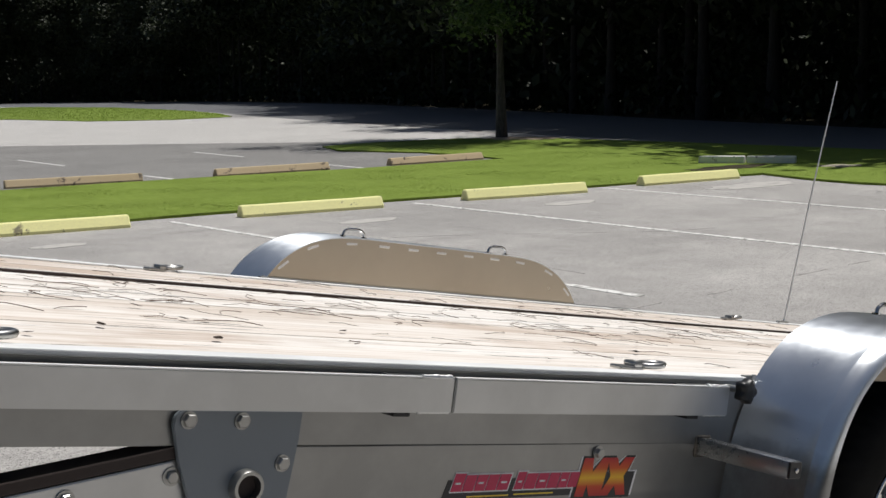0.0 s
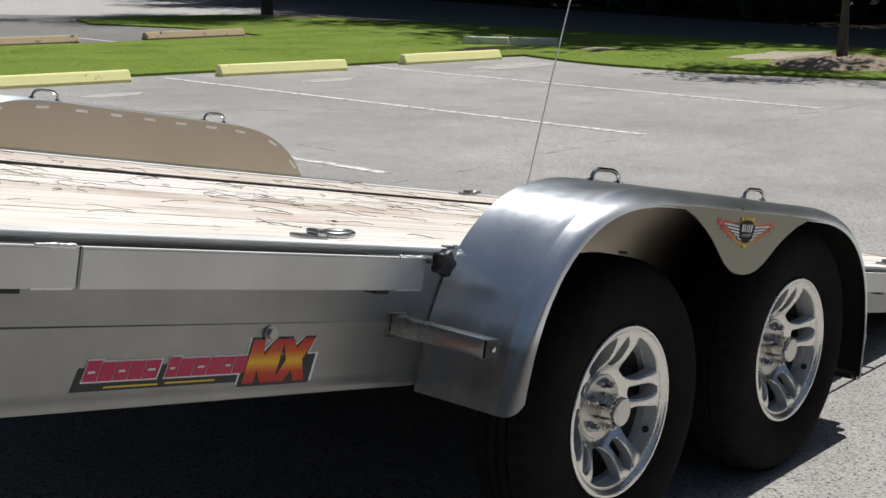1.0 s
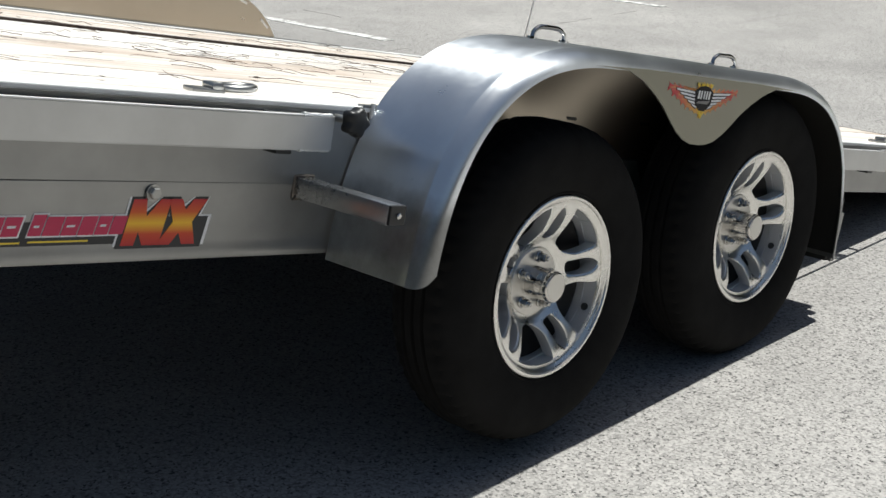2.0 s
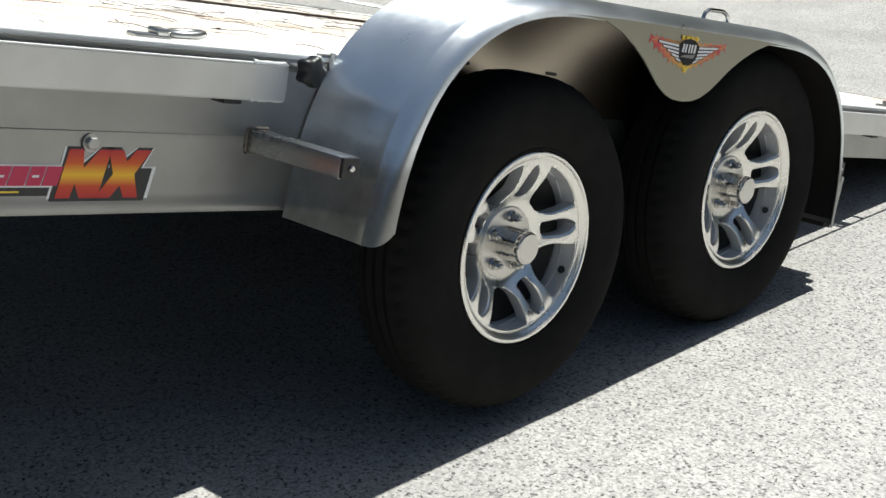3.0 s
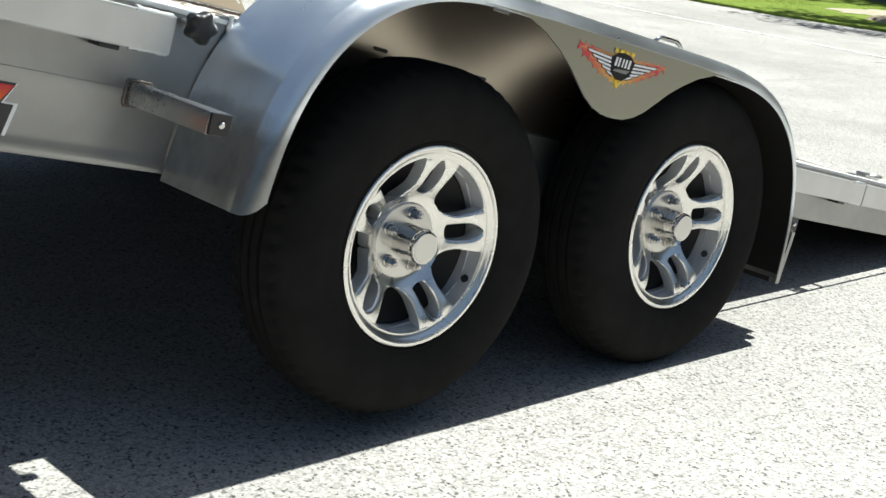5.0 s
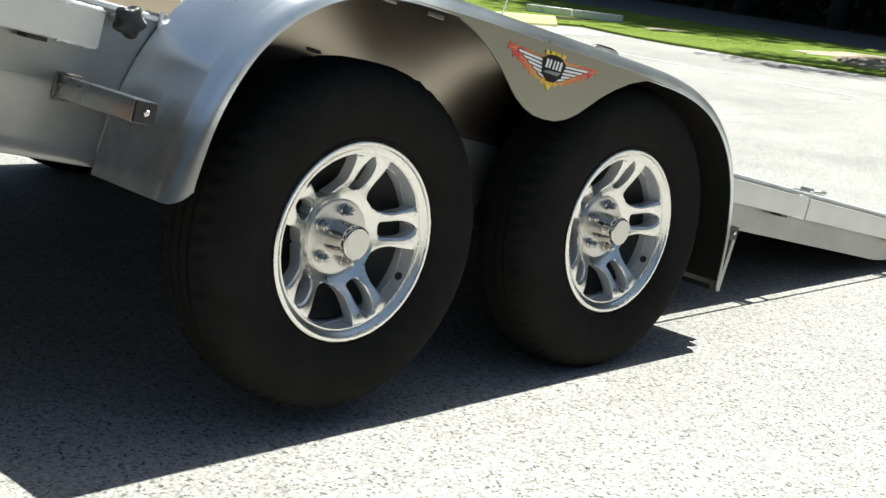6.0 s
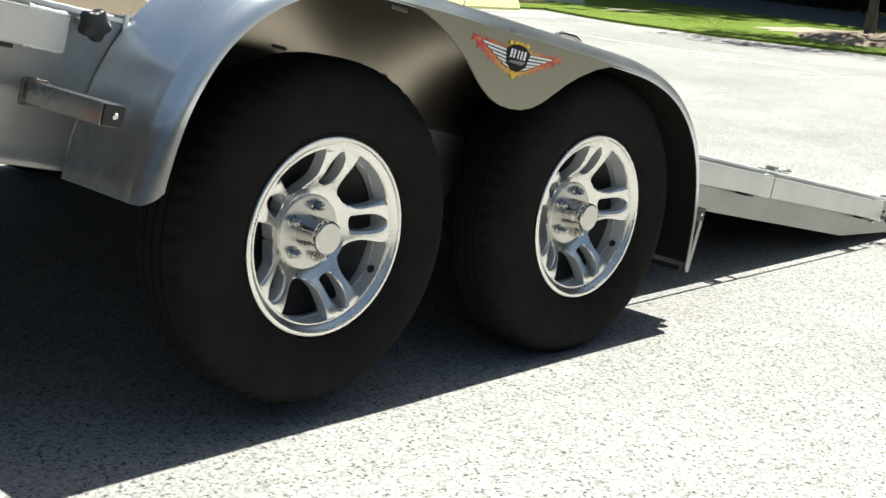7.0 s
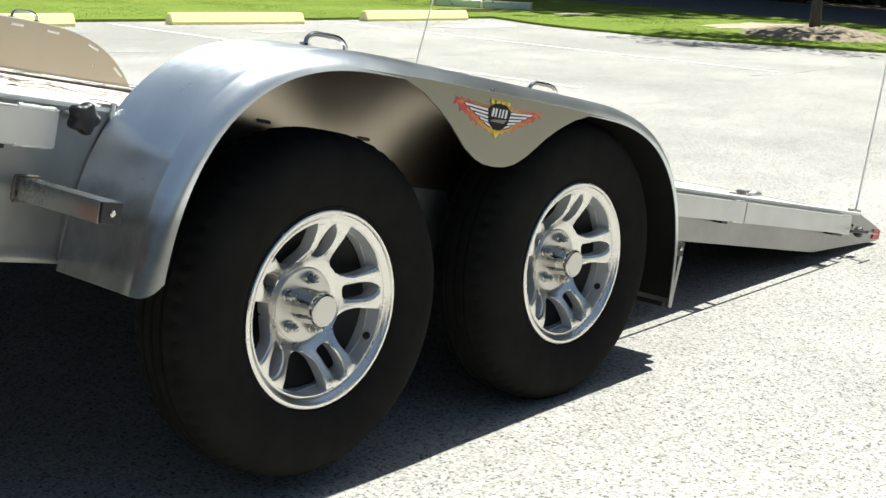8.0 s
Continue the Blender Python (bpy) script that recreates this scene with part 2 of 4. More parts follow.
leaf_green = make_leaf("tree_leaves", (0.03, 0.055, 0.014), (0.075, 0.12, 0.03))
# far darker than real foliage: the woods' shade is put into the colour
leaf_shade = make_leaf("shaded_woodland_leaves", (0.009, 0.013, 0.006), (0.026, 0.035, 0.014), 0.05)


def make_bark(name, lo, hi):
    a = Mat(name, 0.9, 0, spec=0.2)
    p = a.mapped((6, 6, 1.2))
    f = a.noise(p, 4, 5, 0.7)
    a.color(a.ramp(f, [(0.3, lo), (0.7, hi)])).bump(f, 0.8, 0.02)
    return a.m


bark = make_bark("grey_bark", (0.05, 0.044, 0.038), (0.14, 0.125, 0.105))
# trunks beyond the road, canopy shade included in the colour
bark_dark = make_bark("shaded_bark", (0.015, 0.013, 0.011), (0.05, 0.045, 0.04))


# ---- mesh helpers ----
def part(name, bm, material, parent=None, label="", smooth=None):
    """Links a bmesh as one mesh object, under a thing or a part. smooth: degrees up to which edges are shaded round."""
    me = bpy.data.meshes.new(name)
    bmesh.ops.recalc_face_normals(bm, faces=bm.faces)
    bm.to_mesh(me)
    bm.free()
    me.materials.append(material)
    if smooth:
        me.shade_smooth()
        me.set_sharp_from_angle(angle=radians(smooth))
    ob = new(name, me)
    ob.parent = parent
    if label:
        tagged(ob, label)
    return ob


def thing(name, loc=(0, 0, 0), rz=0.0):
    ob = new(name)
    ob.matrix_basis = pose(*loc, 0, 0, rz)
    ob.empty_display_size = 0.1
    return ob


def box(bm, x0, x1, y0, y1, z0, z1, bevel=0.0):
    vs = bmesh.ops.create_cube(bm, size=1, matrix=Matrix.LocRotScale(((x0 + x1) / 2, (y0 + y1) / 2, (z0 + z1) / 2), None, (x1 - x0, y1 - y0, z1 - z0)))["verts"]
    if bevel:
        edges = {e for v in vs for e in v.link_edges}
        bmesh.ops.bevel(bm, geom=list(edges), offset=bevel, segments=2, affect="EDGES", profile=0.6)
    return bm


def prism(bm, outline, y0, y1):
    """A plate: an outline in x and z, from y0 to y1."""
    a = [bm.verts.new((x, y0, z)) for x, z in outline]
    b = [bm.verts.new((x, y1, z)) for x, z in outline]
    bm.faces.new(a)
    bm.faces.new(b[::-1])
    for i in range(len(a)):
        j = (i + 1) % len(a)
        bm.faces.new((a[j], a[i], b[i], b[j]))
    return bm


def sheet(bm, outline, z0, z1):
    """A slab: an outline in x and y, from z0 to z1."""
    a = [bm.verts.new((x, y, z0)) for x, y in outline]
    b = [bm.verts.new((x, y, z1)) for x, y in outline]
    bm.faces.new(a[::-1])
    bm.faces.new(b)
    for i in range(len(a)):
        j = (i + 1) % len(a)
        bm.faces.new((a[i], a[j], b[j], b[i]))
    return bm


def sweep(bm, pts, radius, sides=8, cap=True, squash=1.0):
    """A round bar along a line of points; radius: a number or one for each point."""
    pts = [Vector(p) for p in pts]
    rings = []
    up = None
    for i, p in enumerate(pts):
        d = (pts[min(i + 1, len(pts) - 1)] - pts[max(i - 1, 0)]).normalized()
        if up is None:
            up = Vector((0, 0, 1)) if abs(d.z) < 0.9 else Vector((1, 0, 0))
        side = d.cross(up).normalized()
        up = side.cross(d).normalized()
        r = radius[i] if isinstance(radius, (list, tuple)) else radius
        rings.append([bm.verts.new(p + side * r * math.cos(a) + up * r * squash * math.sin(a)) for a in (2 * math.pi * k / sides for k in range(sides))])
    for r0, r1 in zip(rings, rings[1:]):
        for k in range(sides):
            bm.faces.new((r0[k], r0[(k + 1) % sides], r1[(k + 1) % sides], r1[k]))
    if cap:
        bm.faces.new(rings[0][::-1])
        bm.faces.new(rings[-1])
    return bm


def lathe(bm, profile, sides=64, closed=True):
    """Turns a profile of (radius, y) about the y axis."""
    rings = [[bm.verts.new((r * math.cos(a), y, r * math.sin(a))) for a in (2 * math.pi * k / sides for k in range(sides))] for r, y in profile]
    pairs = list(zip(rings, rings[1:])) + ([(rings[-1], rings[0])] if closed else [])
    for r0, r1 in pairs:
        for k in range(sides):
            bm.faces.new((r0[k], r0[(k + 1) % sides], r1[(k + 1) % sides], r1[k]))
    return bm


def disc(bm, x, y0, z, r, y1, sides=24, bevel=0.0):
    """A round stud along y, from y0 (outer face) to y1."""
    pr = [(0.0001, y0), (r - bevel, y0), (r, y0 + bevel), (r, y1), (0.0001, y1)]
    start = len(bm.verts)
    lathe(bm, pr, sides)
    bm.verts.ensure_lookup_table()
    for v in bm.verts[start:]:
        v.co.x += x
        v.co.z += z
    return bm


def hexbolt(bm, x, y, z, r=0.014, depth=0.012, washer=0.02):
    disc(bm, x, y - depth, z, r, y, 6, 0.002)
    disc(bm, x, y - 0.003, z, washer, y + 0.001, 20)
    return bm


def mesh_part(name, verts, faces, material, parent=None, label="", kind=""):
    me = bpy.data.meshes.new(name)
    me.from_pydata(verts, [], faces)
    me.materials.append(material)
    ob = new(name, me)
    ob.parent = parent
    return tagged(ob, label, kind=kind)


# ---- ground, lot, road ----
bm = bmesh.new()
R_GROUND = 2500
sheet(bm, [(-R_GROUND, -R_GROUND), (R_GROUND, -R_GROUND), (R_GROUND, R_GROUND), (-R_GROUND, R_GROUND)], -0.5, -0.05)
tagged(part("ground", bm, forest_soil), "dark leaf-littered ground reaching to the horizon", "ground", kind="structure")

bm = bmesh.new()
sheet(bm, [(-60, -60), (40, -60), (27.22, -9.87), (26.25, 3.46), (27.59, 12.33), (31.99, 22.28), (37.24, 33.61), (42.33, 43.17), (51.5, 61.7), (64.36, 89.61), (80.56, 134.12), (91.71, 179.19), (102.05, 242.42), (-60, 140)], -0.049, 0.0)
tagged(part("pavement", bm, asphalt), "sunlit pale grey aged asphalt of a parking lot", "parking lot", kind="structure")

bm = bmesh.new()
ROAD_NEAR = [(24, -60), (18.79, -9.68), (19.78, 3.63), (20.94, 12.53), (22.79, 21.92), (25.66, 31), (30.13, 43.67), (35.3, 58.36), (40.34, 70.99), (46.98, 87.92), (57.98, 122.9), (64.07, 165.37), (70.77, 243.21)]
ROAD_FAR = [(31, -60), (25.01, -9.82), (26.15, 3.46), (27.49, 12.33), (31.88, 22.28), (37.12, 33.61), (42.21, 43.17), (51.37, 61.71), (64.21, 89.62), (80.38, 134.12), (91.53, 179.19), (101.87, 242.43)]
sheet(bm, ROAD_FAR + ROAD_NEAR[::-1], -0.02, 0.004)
tagged(part("road", bm, shaded_road_asphalt), "narrow asphalt road with tree shade put into its dark colour", "road", kind="structure")


bm = bmesh.new()
sheet(bm, [(-43.66, 20.77), (10.73, 17.75), (15.49, 17.6), (17.51, 26.78), (18.57, 29.19), (15.64, 33.49), (12.52, 37.7), (-48.6, 42.56)], -0.02, 0.0015)
tagged(part("stall_pavement", bm, old_asphalt), "darker older asphalt of the second parking row", "parking lot", kind="structure")
bm = bmesh.new()
sheet(bm, [(-48.6, 42.56), (12.52, 37.7), (15.64, 33.49), (18.57, 29.19), (19.9, 27.41), (22.91, 25.61), (25.43, 31.01), (30, 43.67), (35.17, 58.37), (31.6, 63.92), (28.73, 68.41), (29.69, 81.87), (18.27, 97.94), (-64.04, 121.45)], -0.02, 0.002)
tagged(part("lane", bm, lane_asphalt), "asphalt driving lane with sun glare put into its pale colour", "lane", kind="structure")


def lawn(name, outline, label, height=0.035):
    """A raised turf bed with a soft, slightly uneven rim."""
    bm = bmesh.new()
    n = len(outline)
    fine = []
    for i in range(n):
        a, b = Vector(outline[i]), Vector(outline[(i + 1) % n])
        steps = max(1, int((b - a).length / 0.35))
        for k in range(steps):
            p = a.lerp(b, k / steps)
            d = (b - a).normalized()
            fine.append(p + Vector((d.y, -d.x)) * 0.06 * noise.noise(Vector((p.x * 1.3, p.y * 1.3, 0))))
    sheet(bm, [tuple(p) for p in fine], -0.03, height)
    return tagged(part(name, bm, turf), label, "lawn", kind="structure")


LAWN = [(-31.37, 14.09), (1.73, 12.92), (5.31, 12.7), (7.89, 12.21), (11.07, 11.62), (13.32, 11.28), (14.23, 11.08), (13.71, 9.94), (13.4, 8.82), (13.33, 7.59), (13.56, 6.37), (14.01, 4.63), (14.55, 1.7), (14.78, -9.59), (18.61, -9.68), (19.49, 3.64), (19.99, 9.08), (20.85, 13.73), (21.65, 18.68), (21.98, 22.34), (22.14, 25.07), (20.93, 26.66), (17.78, 27.05), (16.44, 26.53), (15.47, 24.47), (15.83, 21.48), (15.27, 19.14), (15, 17.99), (11, 18.25), (8.22, 18.78), (-32.55, 21.6)]
LAWN_FAR = [(17.96, 95.09), (29.36, 79.89), (28.43, 66.66), (31.28, 62.25), (35.99, 64.14), (40.57, 73.28), (46.52, 87.94), (57.45, 122.91), (62.11, 158.17), (43.48, 158.64), (10.33, 130.45)]
lawn("lawn", LAWN, "bright green mown grass strip between the parking rows")
lawn("lawn", LAWN_FAR, "bright green grass island beside the road")


def inside(x, y, poly):
    hit = False
    for (x0, y0), (x1, y1) in zip(poly, poly[1:] + poly[:1]):
        if (y0 > y) != (y1 > y) and x < (x1 - x0) * (y - y0) / (y1 - y0) + x0:
            hit = not hit
    return hit


def grass(poly, x0, x1, y0, y1, count, tall, seed):
    rng = random.Random(seed)
    verts, faces = [], []
    while len(faces) < count:
        x, y = rng.uniform(x0, x1), rng.uniform(y0, y1)
        if not inside(x, y, poly):
            continue
        if (x - 15.7) ** 2 / 1.7 + (y - 6.45) ** 2 / 1.7 < 1 and rng.random() < 0.93:
            continue
        h = tall * rng.uniform(0.5, 1.25) * (0.75 + 0.6 * noise.noise(Vector((x * 0.8, y * 0.8, 3))))
        a = rng.uniform(0, math.tau)
        w = (0.008 + 0.008 * rng.random()) * (1 if tall < 0.05 else 2)
        lean = (rng.gauss(0, 0.9) * h, rng.gauss(0, 0.9) * h)
        i = len(verts)
        verts += [(x - w * math.cos(a), y - w * math.sin(a), 0.02), (x + w * math.cos(a), y + w * math.sin(a), 0.02), (x + lean[0], y + lean[1], 0.03 + h)]
        faces.append((i, i + 1, i + 2))
    return verts, faces


v, f = grass(LAWN, -3, 25, 2, 30, 250000, 0.015, 5)
tagged(mesh_part("grass", v, f, blade_green, kind="stuff"), "short bright green mown grass blades", "grass", kind="stuff")
v, f = grass(LAWN_FAR, 5, 80, 55, 165, 40000, 0.1, 6)
tagged(mesh_part("grass", v, f, blade_green, kind="stuff"), "short bright green grass blades of the far island", "grass", kind="stuff")


def stripe(points, width=0.088):
    bm = bmesh.new()
    (x0, y0), (x1, y1) = points
    d = Vector((x1 - x0, y1 - y0)).normalized()
    n = Vector((d.y, -d.x)) * width / 2
    sheet(bm, [(x0 + n.x, y0 + n.y), (x0 - n.x, y0 - n.y), (x1 - n.x, y1 - n.y), (x1 + n.x, y1 + n.y)], -0.01, 0.004)
    return tagged(part("parking_line", bm, line_paint), "worn white painted stall line on asphalt", "parking line", "stall lines", "structure")


for pts in ([(4.1, 4.58), (4.52, 12.37)], [(7.15, 4.42), (7.8, 11.86)], [(10.21, 4.24), (10.99, 11.53)], [(0.97, 4.72), (1.29, 12.52)]):
    stripe(pts)
# second row: the lines are worn away in the middle
for i in range(-1, 2):
    a, b = Vector((8.13 + 3.73 * i, 18.52 - 0.2 * i)), Vector((9.32 + 4.15 * i, 28.9 - i))
    for u0, u1 in ((0.0, 0.2), (0.66, 1.0)):
        stripe([tuple(a.lerp(b, u0)), tuple(a.lerp(b, u1))])


def patch(cx, cy, rx, ry, seed):
    bm = bmesh.new()
    pts = []
    for k in range(28):
        a = math.tau * k / 28
        r = 1 + 0.35 * noise.noise(Vector((2 * math.cos(a), 2 * math.sin(a), seed)))
        pts.append((cx + rx * r * math.cos(a), cy + ry * r * math.sin(a)))
    sheet(bm, pts, -0.01, 0.003)
    return tagged(part("pavement_patch", bm, patch_mat), "pale cement smear on the asphalt", "pavement patch", "cement smears", "structure")


crack_mat = make_paint("old_crack_filler", (0.25, 0.24, 0.23), (0.37, 0.355, 0.335), 0.47, 9)


def crack_line(path, width, seed, breaks=0.25):
    """A hairline crack: wavering slivers with gaps between them."""
    rng = random.Random(seed)
    bm = bmesh.new()
    pts = []
    for (x0, y0), (x1, y1) in zip(path, path[1:]):
        n = max(2, int(math.hypot(x1 - x0, y1 - y0) / 0.16))
        for k in range(n):
            u = k / n
            x, y = x0 + (x1 - x0) * u, y0 + (y1 - y0) * u
            pts.append((x, y + 0.05 * noise.noise(Vector((x * 1.3, y, seed))) + 0.025 * noise.noise(Vector((x * 5, y, seed + 3)))))
    run = []
    for k, p in enumerate(pts + [None]):
        if p is None or rng.random() < breaks:
            if len(run) > 2:
                m = len(run) - 1
                w = [width * math.sin(math.pi * min(1, max(0.04, i / m))) ** 0.5 * rng.uniform(0.6, 1.2) for i in range(m + 1)]
                sheet(bm, [(x, y - e) for (x, y), e in zip(run, w)] + [(x, y + e) for (x, y), e in list(zip(run, w))[::-1]], -0.01, 0.002)
            run = []
        else:
            run.append(p)
    return tagged(part("pavement_crack", bm, crack_mat), "faint dark hairline crack in worn asphalt", "crack", kind="structure")


crack_line([(-2.77, 4.24), (4.31, 4.28), (5.12, 4.36), (6.91, 4.38), (8.39, 4.29), (9.91, 4.11), (12.65, 4.14)], 0.02, 2, 0.22)
crack_line([(5.2, 8.94), (5.88, 8.47), (7.29, 7.2), (8.06, 6.85)], 0.012, 5, 0.15)
crack_line([(4.12, 4.37), (4.6, 5.32), (4.75, 6.61)], 0.007, 8, 0.3)
patch(12.53, 9.98, 0.85, 0.32, 1.0)
patch(9.04, 10.19, 0.42, 0.2, 2.0)
patch(6.06, 10.51, 0.4, 0.18, 3.0)
patch(2.56, 11.08, 0.3, 0.16, 4.0)


# ---- parking stops ----
def stop_mesh(seed, L=1.9):
    """A concrete wheel stop: sloping long sides, chamfered ends, drain notches beneath."""
    bm = bmesh.new()
    w0, w1, h = 0.1, 0.042, 0.145
    xs = [-L / 2, -L / 2 + 0.012, -0.5, -0.38, 0.38, 0.5, L / 2 - 0.012, L / 2]
    rings = []
    for i, x in enumerate(xs):
        e = 0.012 if i in (0, 7) else 0.0
        base = 0.0
        j = 0.006 * noise.noise(Vector((x * 3, seed, 0)))
        rings.append([bm.verts.new(p) for p in ((x, -w0 + e, base), (x, -w0 + e, 0.035), (x, -w1 + e - 0.004, h - 0.012 + j), (x, -w1 + 0.008 + e, h + j - e), (x, w1 - 0.008 - e, h + j - e), (x, w1 - e + 0.004, h - 0.012 + j), (x, w0 - e, 0.035), (x, w0 - e, base))])
    for r0, r1 in zip(rings, rings[1:]):
        for k in range(8):
            bm.faces.new((r0[k], r0[(k + 1) % 8], r1[(k + 1) % 8], r1[k]))
    bm.faces.new(rings[0][::-1])
    bm.faces.new(rings[-1])
    return bm


def stop(a, b, material, label, group, seed, depth=0.085, length=1.9):
    """A stop whose front lower edge runs from a to b."""
    a, b = Vector(a), Vector(b)
    d = (b - a).normalized()
    c = (a + b) / 2 + Vector((-d.y, d.x)) * depth
    ob = part("parking_stop", stop_mesh(seed, length), material)
    ob.matrix_basis = pose(c.x, c.y, 0, 0, 0, math.degrees(math.atan2(d.y, d.x)))
    return tagged(ob, label, "parking stop", group)


for k, (a, b) in enumerate((((2, 12.5), (3.93, 12.15)), ((5.24, 12.05), (7.23, 11.66)), ((8.42, 11.52), (10.3, 11.1)), ((11.52, 11.21), (13.48, 10.93)))):
    stop(a, b, yellow_paint, "chipped yellow-painted concrete wheel stop at the lawn's edge", "yellow parking stops", k)
for k, (a, b) in enumerate((((5.4, 19.62), (7.58, 19.16)), ((8.94, 18.97), (11.27, 18.74)), ((12.61, 18.64), (14.95, 18.55)))):
    stop(a, b, bare_concrete, "unpainted stained concrete wheel stop behind the lawn", "bare parking stops", k + 10, length=2.3)
for k, (a, b) in enumerate((((15.7, 13.58), (16.06, 12.85)), ((16.08, 12.82), (16.47, 12.07)))):
    bm = bmesh.new()
    d = Vector(b) - Vector(a)
    box(bm, 0, d.length, -0.08, 0.08, 0.02, 0.16, 0.025)
    ob = tagged(part("concrete_kerb", bm, white_concrete), "broken whitewashed concrete kerb piece lying in grass", "kerb", "broken kerb pieces")
    ob.matrix_basis = pose(a[0], a[1], 0, 0, 0, math.degrees(math.atan2(d.y, d.x)))


# ---- trees ----
def tree(x, y, height, girth, crown_z, crown_r, leaves, seed, leaf_mat, bark_mat, label, group="", leaf=0.11, limbs=7, bend=0.25):
    rng = random.Random(seed)
    ob = thing("tree", (x, y, 0))
    bm = bmesh.new()
    top = Vector((rng.uniform(-bend, bend), rng.uniform(-bend, bend), height))
    spine = []
    for i in range(8):
        u = i / 7
        spine.append(Vector((top.x * u * u + 0.04 * noise.noise(Vector((u * 3, seed, 0))), top.y * u * u, height * u - 0.05)))
    sweep(bm, spine, [girth * (1.55 if i == 0 else 1.0) * (1 - 0.75 * i / 7) for i in range(8)], 10)
    tips = []
    for k in range(limbs):
        u = rng.uniform(0.35, 0.95)
        base = spine[int(u * 7)]
        if base.z < crown_z - 0.3:
            base = Vector((base.x, base.y, crown_z - 0.3))
        a = rng.uniform(0, math.tau)
        r = crown_r * rng.uniform(0.5, 0.95)
        tip = base + Vector((math.cos(a) * r, math.sin(a) * r, rng.uniform(0.2, 0.9) * crown_r))
        mid = base.lerp(tip, 0.5) + Vector((0, 0, 0.15 * crown_r))
        sweep(bm, [base, mid, tip], [girth * 0.35, girth * 0.22, girth * 0.07], 6)
        tips += [mid, tip]
    part("trunk", bm, bark_mat, ob, smooth=40)
    verts, faces = [], []
    cz = crown_z + 0.55 * (height - crown_z)
    clumps = [Vector((rng.gauss(0, 0.42) * crown_r, rng.gauss(0, 0.42) * crown_r, cz + rng.gauss(0, 0.3) * (height - crown_z))) for _ in range(26)] + tips
    for _ in range(leaves):
        c = rng.choice(clumps)
        p = c + Vector((rng.gauss(0, 0.3), rng.gauss(0, 0.3), rng.gauss(0, 0.22))) * crown_r * 0.5
        if p.z < crown_z * 0.92:
            p.z = crown_z * 0.95 + rng.gauss(0.35, 0.35)
        s = leaf * rng.uniform(0.6, 1.4)
        q = Euler((rng.uniform(-1.1, 1.1), rng.uniform(-1.1, 1.1), rng.uniform(0, math.tau))).to_matrix()
        i = len(verts)
        for cx, cy in ((-0.5, 0), (0, -0.28), (0.6, 0), (0, 0.28)):
            verts.append(tuple(p + q @ Vector((cx * s, cy * s, 0))))
        faces.append((i, i + 1, i + 2, i + 3))
    mesh_part("crown", verts, faces, leaf_mat, ob)
    return tagged(ob, label, "tree", group)


tree(21.98, 25.78, 14.0, 0.115, 3.2, 3.7, 26000, 9, leaf_green, bark, "slender young shade tree on the grass point", "lot trees", 0.15)
tree(15.78, 6.55, 6.5, 0.06, 3.6, 1.7, 2400, 4, leaf_green, bark, "young shade tree in a mulched bed", "lot trees", 0.13)

bm = bmesh.new()
N = 40
rings = []
for j, (r, z) in enumerate(((1.15, 0.0), (0.97, 0.075), (0.65, 0.125), (0.24, 0.16))):
    rings.append([bm.verts.new((15.7 + r * 1.05 * math.cos(a) * (1 + 0.12 * noise.noise(Vector((3 * math.cos(a), 3 * math.sin(a), 0)))), 6.45 + r * math.sin(a), z + (0.05 * noise.noise(Vector((9 * math.cos(a), 9 * math.sin(a), r * 5))) if j else 0))) for a in (math.tau * k / N for k in range(N))])
for r0, r1 in zip(rings, rings[1:]):
    for k in range(N):
        bm.faces.new((r0[k], r0[(k + 1) % N], r1[(k + 1) % N], r1[k]))
bm.faces.new(rings[-1])
tagged(part("mulch_bed", bm, mulch_soil, smooth=60), "pale mulch mound round a young tree", "mulch bed", kind="structure")


def bare_patch(cx, cy, rx, ry, seed, material, label):
    bm = bmesh.new()
    pts = []
    for k in range(36):
        a = math.tau * k / 36
        r = 1 + 0.4 * noise.noise(Vector((2.5 * math.cos(a), 2.5 * math.sin(a), seed))) + 0.15 * noise.noise(Vector((9 * math.cos(a), 9 * math.sin(a), seed)))
        pts.append((cx + rx * r * math.cos(a), cy + ry * r * math.sin(a)))
    sheet(bm, pts, 0.0, 0.0405)
    return tagged(part("bare_soil", bm, material, smooth=30), label, "bare soil", "bare soil patches", "structure")


bare_patch(21.72, 24.67, 0.75, 1.2, 4.0, mulch_soil, "brown mulch patch at the foot of a tree")
bare_patch(16.9, 7.95, 1.25, 0.55, 7.0, sand_soil, "pale sandy soil beside the mulched bed")
bare_patch(16.2, 11.03, 0.36, 0.3, 9.0, sand_soil, "small pale sandy patch in the grass")
bare_patch(14.94, 12.35, 0.9, 0.3, 11.0, forest_soil, "dark damp soil along the broken kerb")


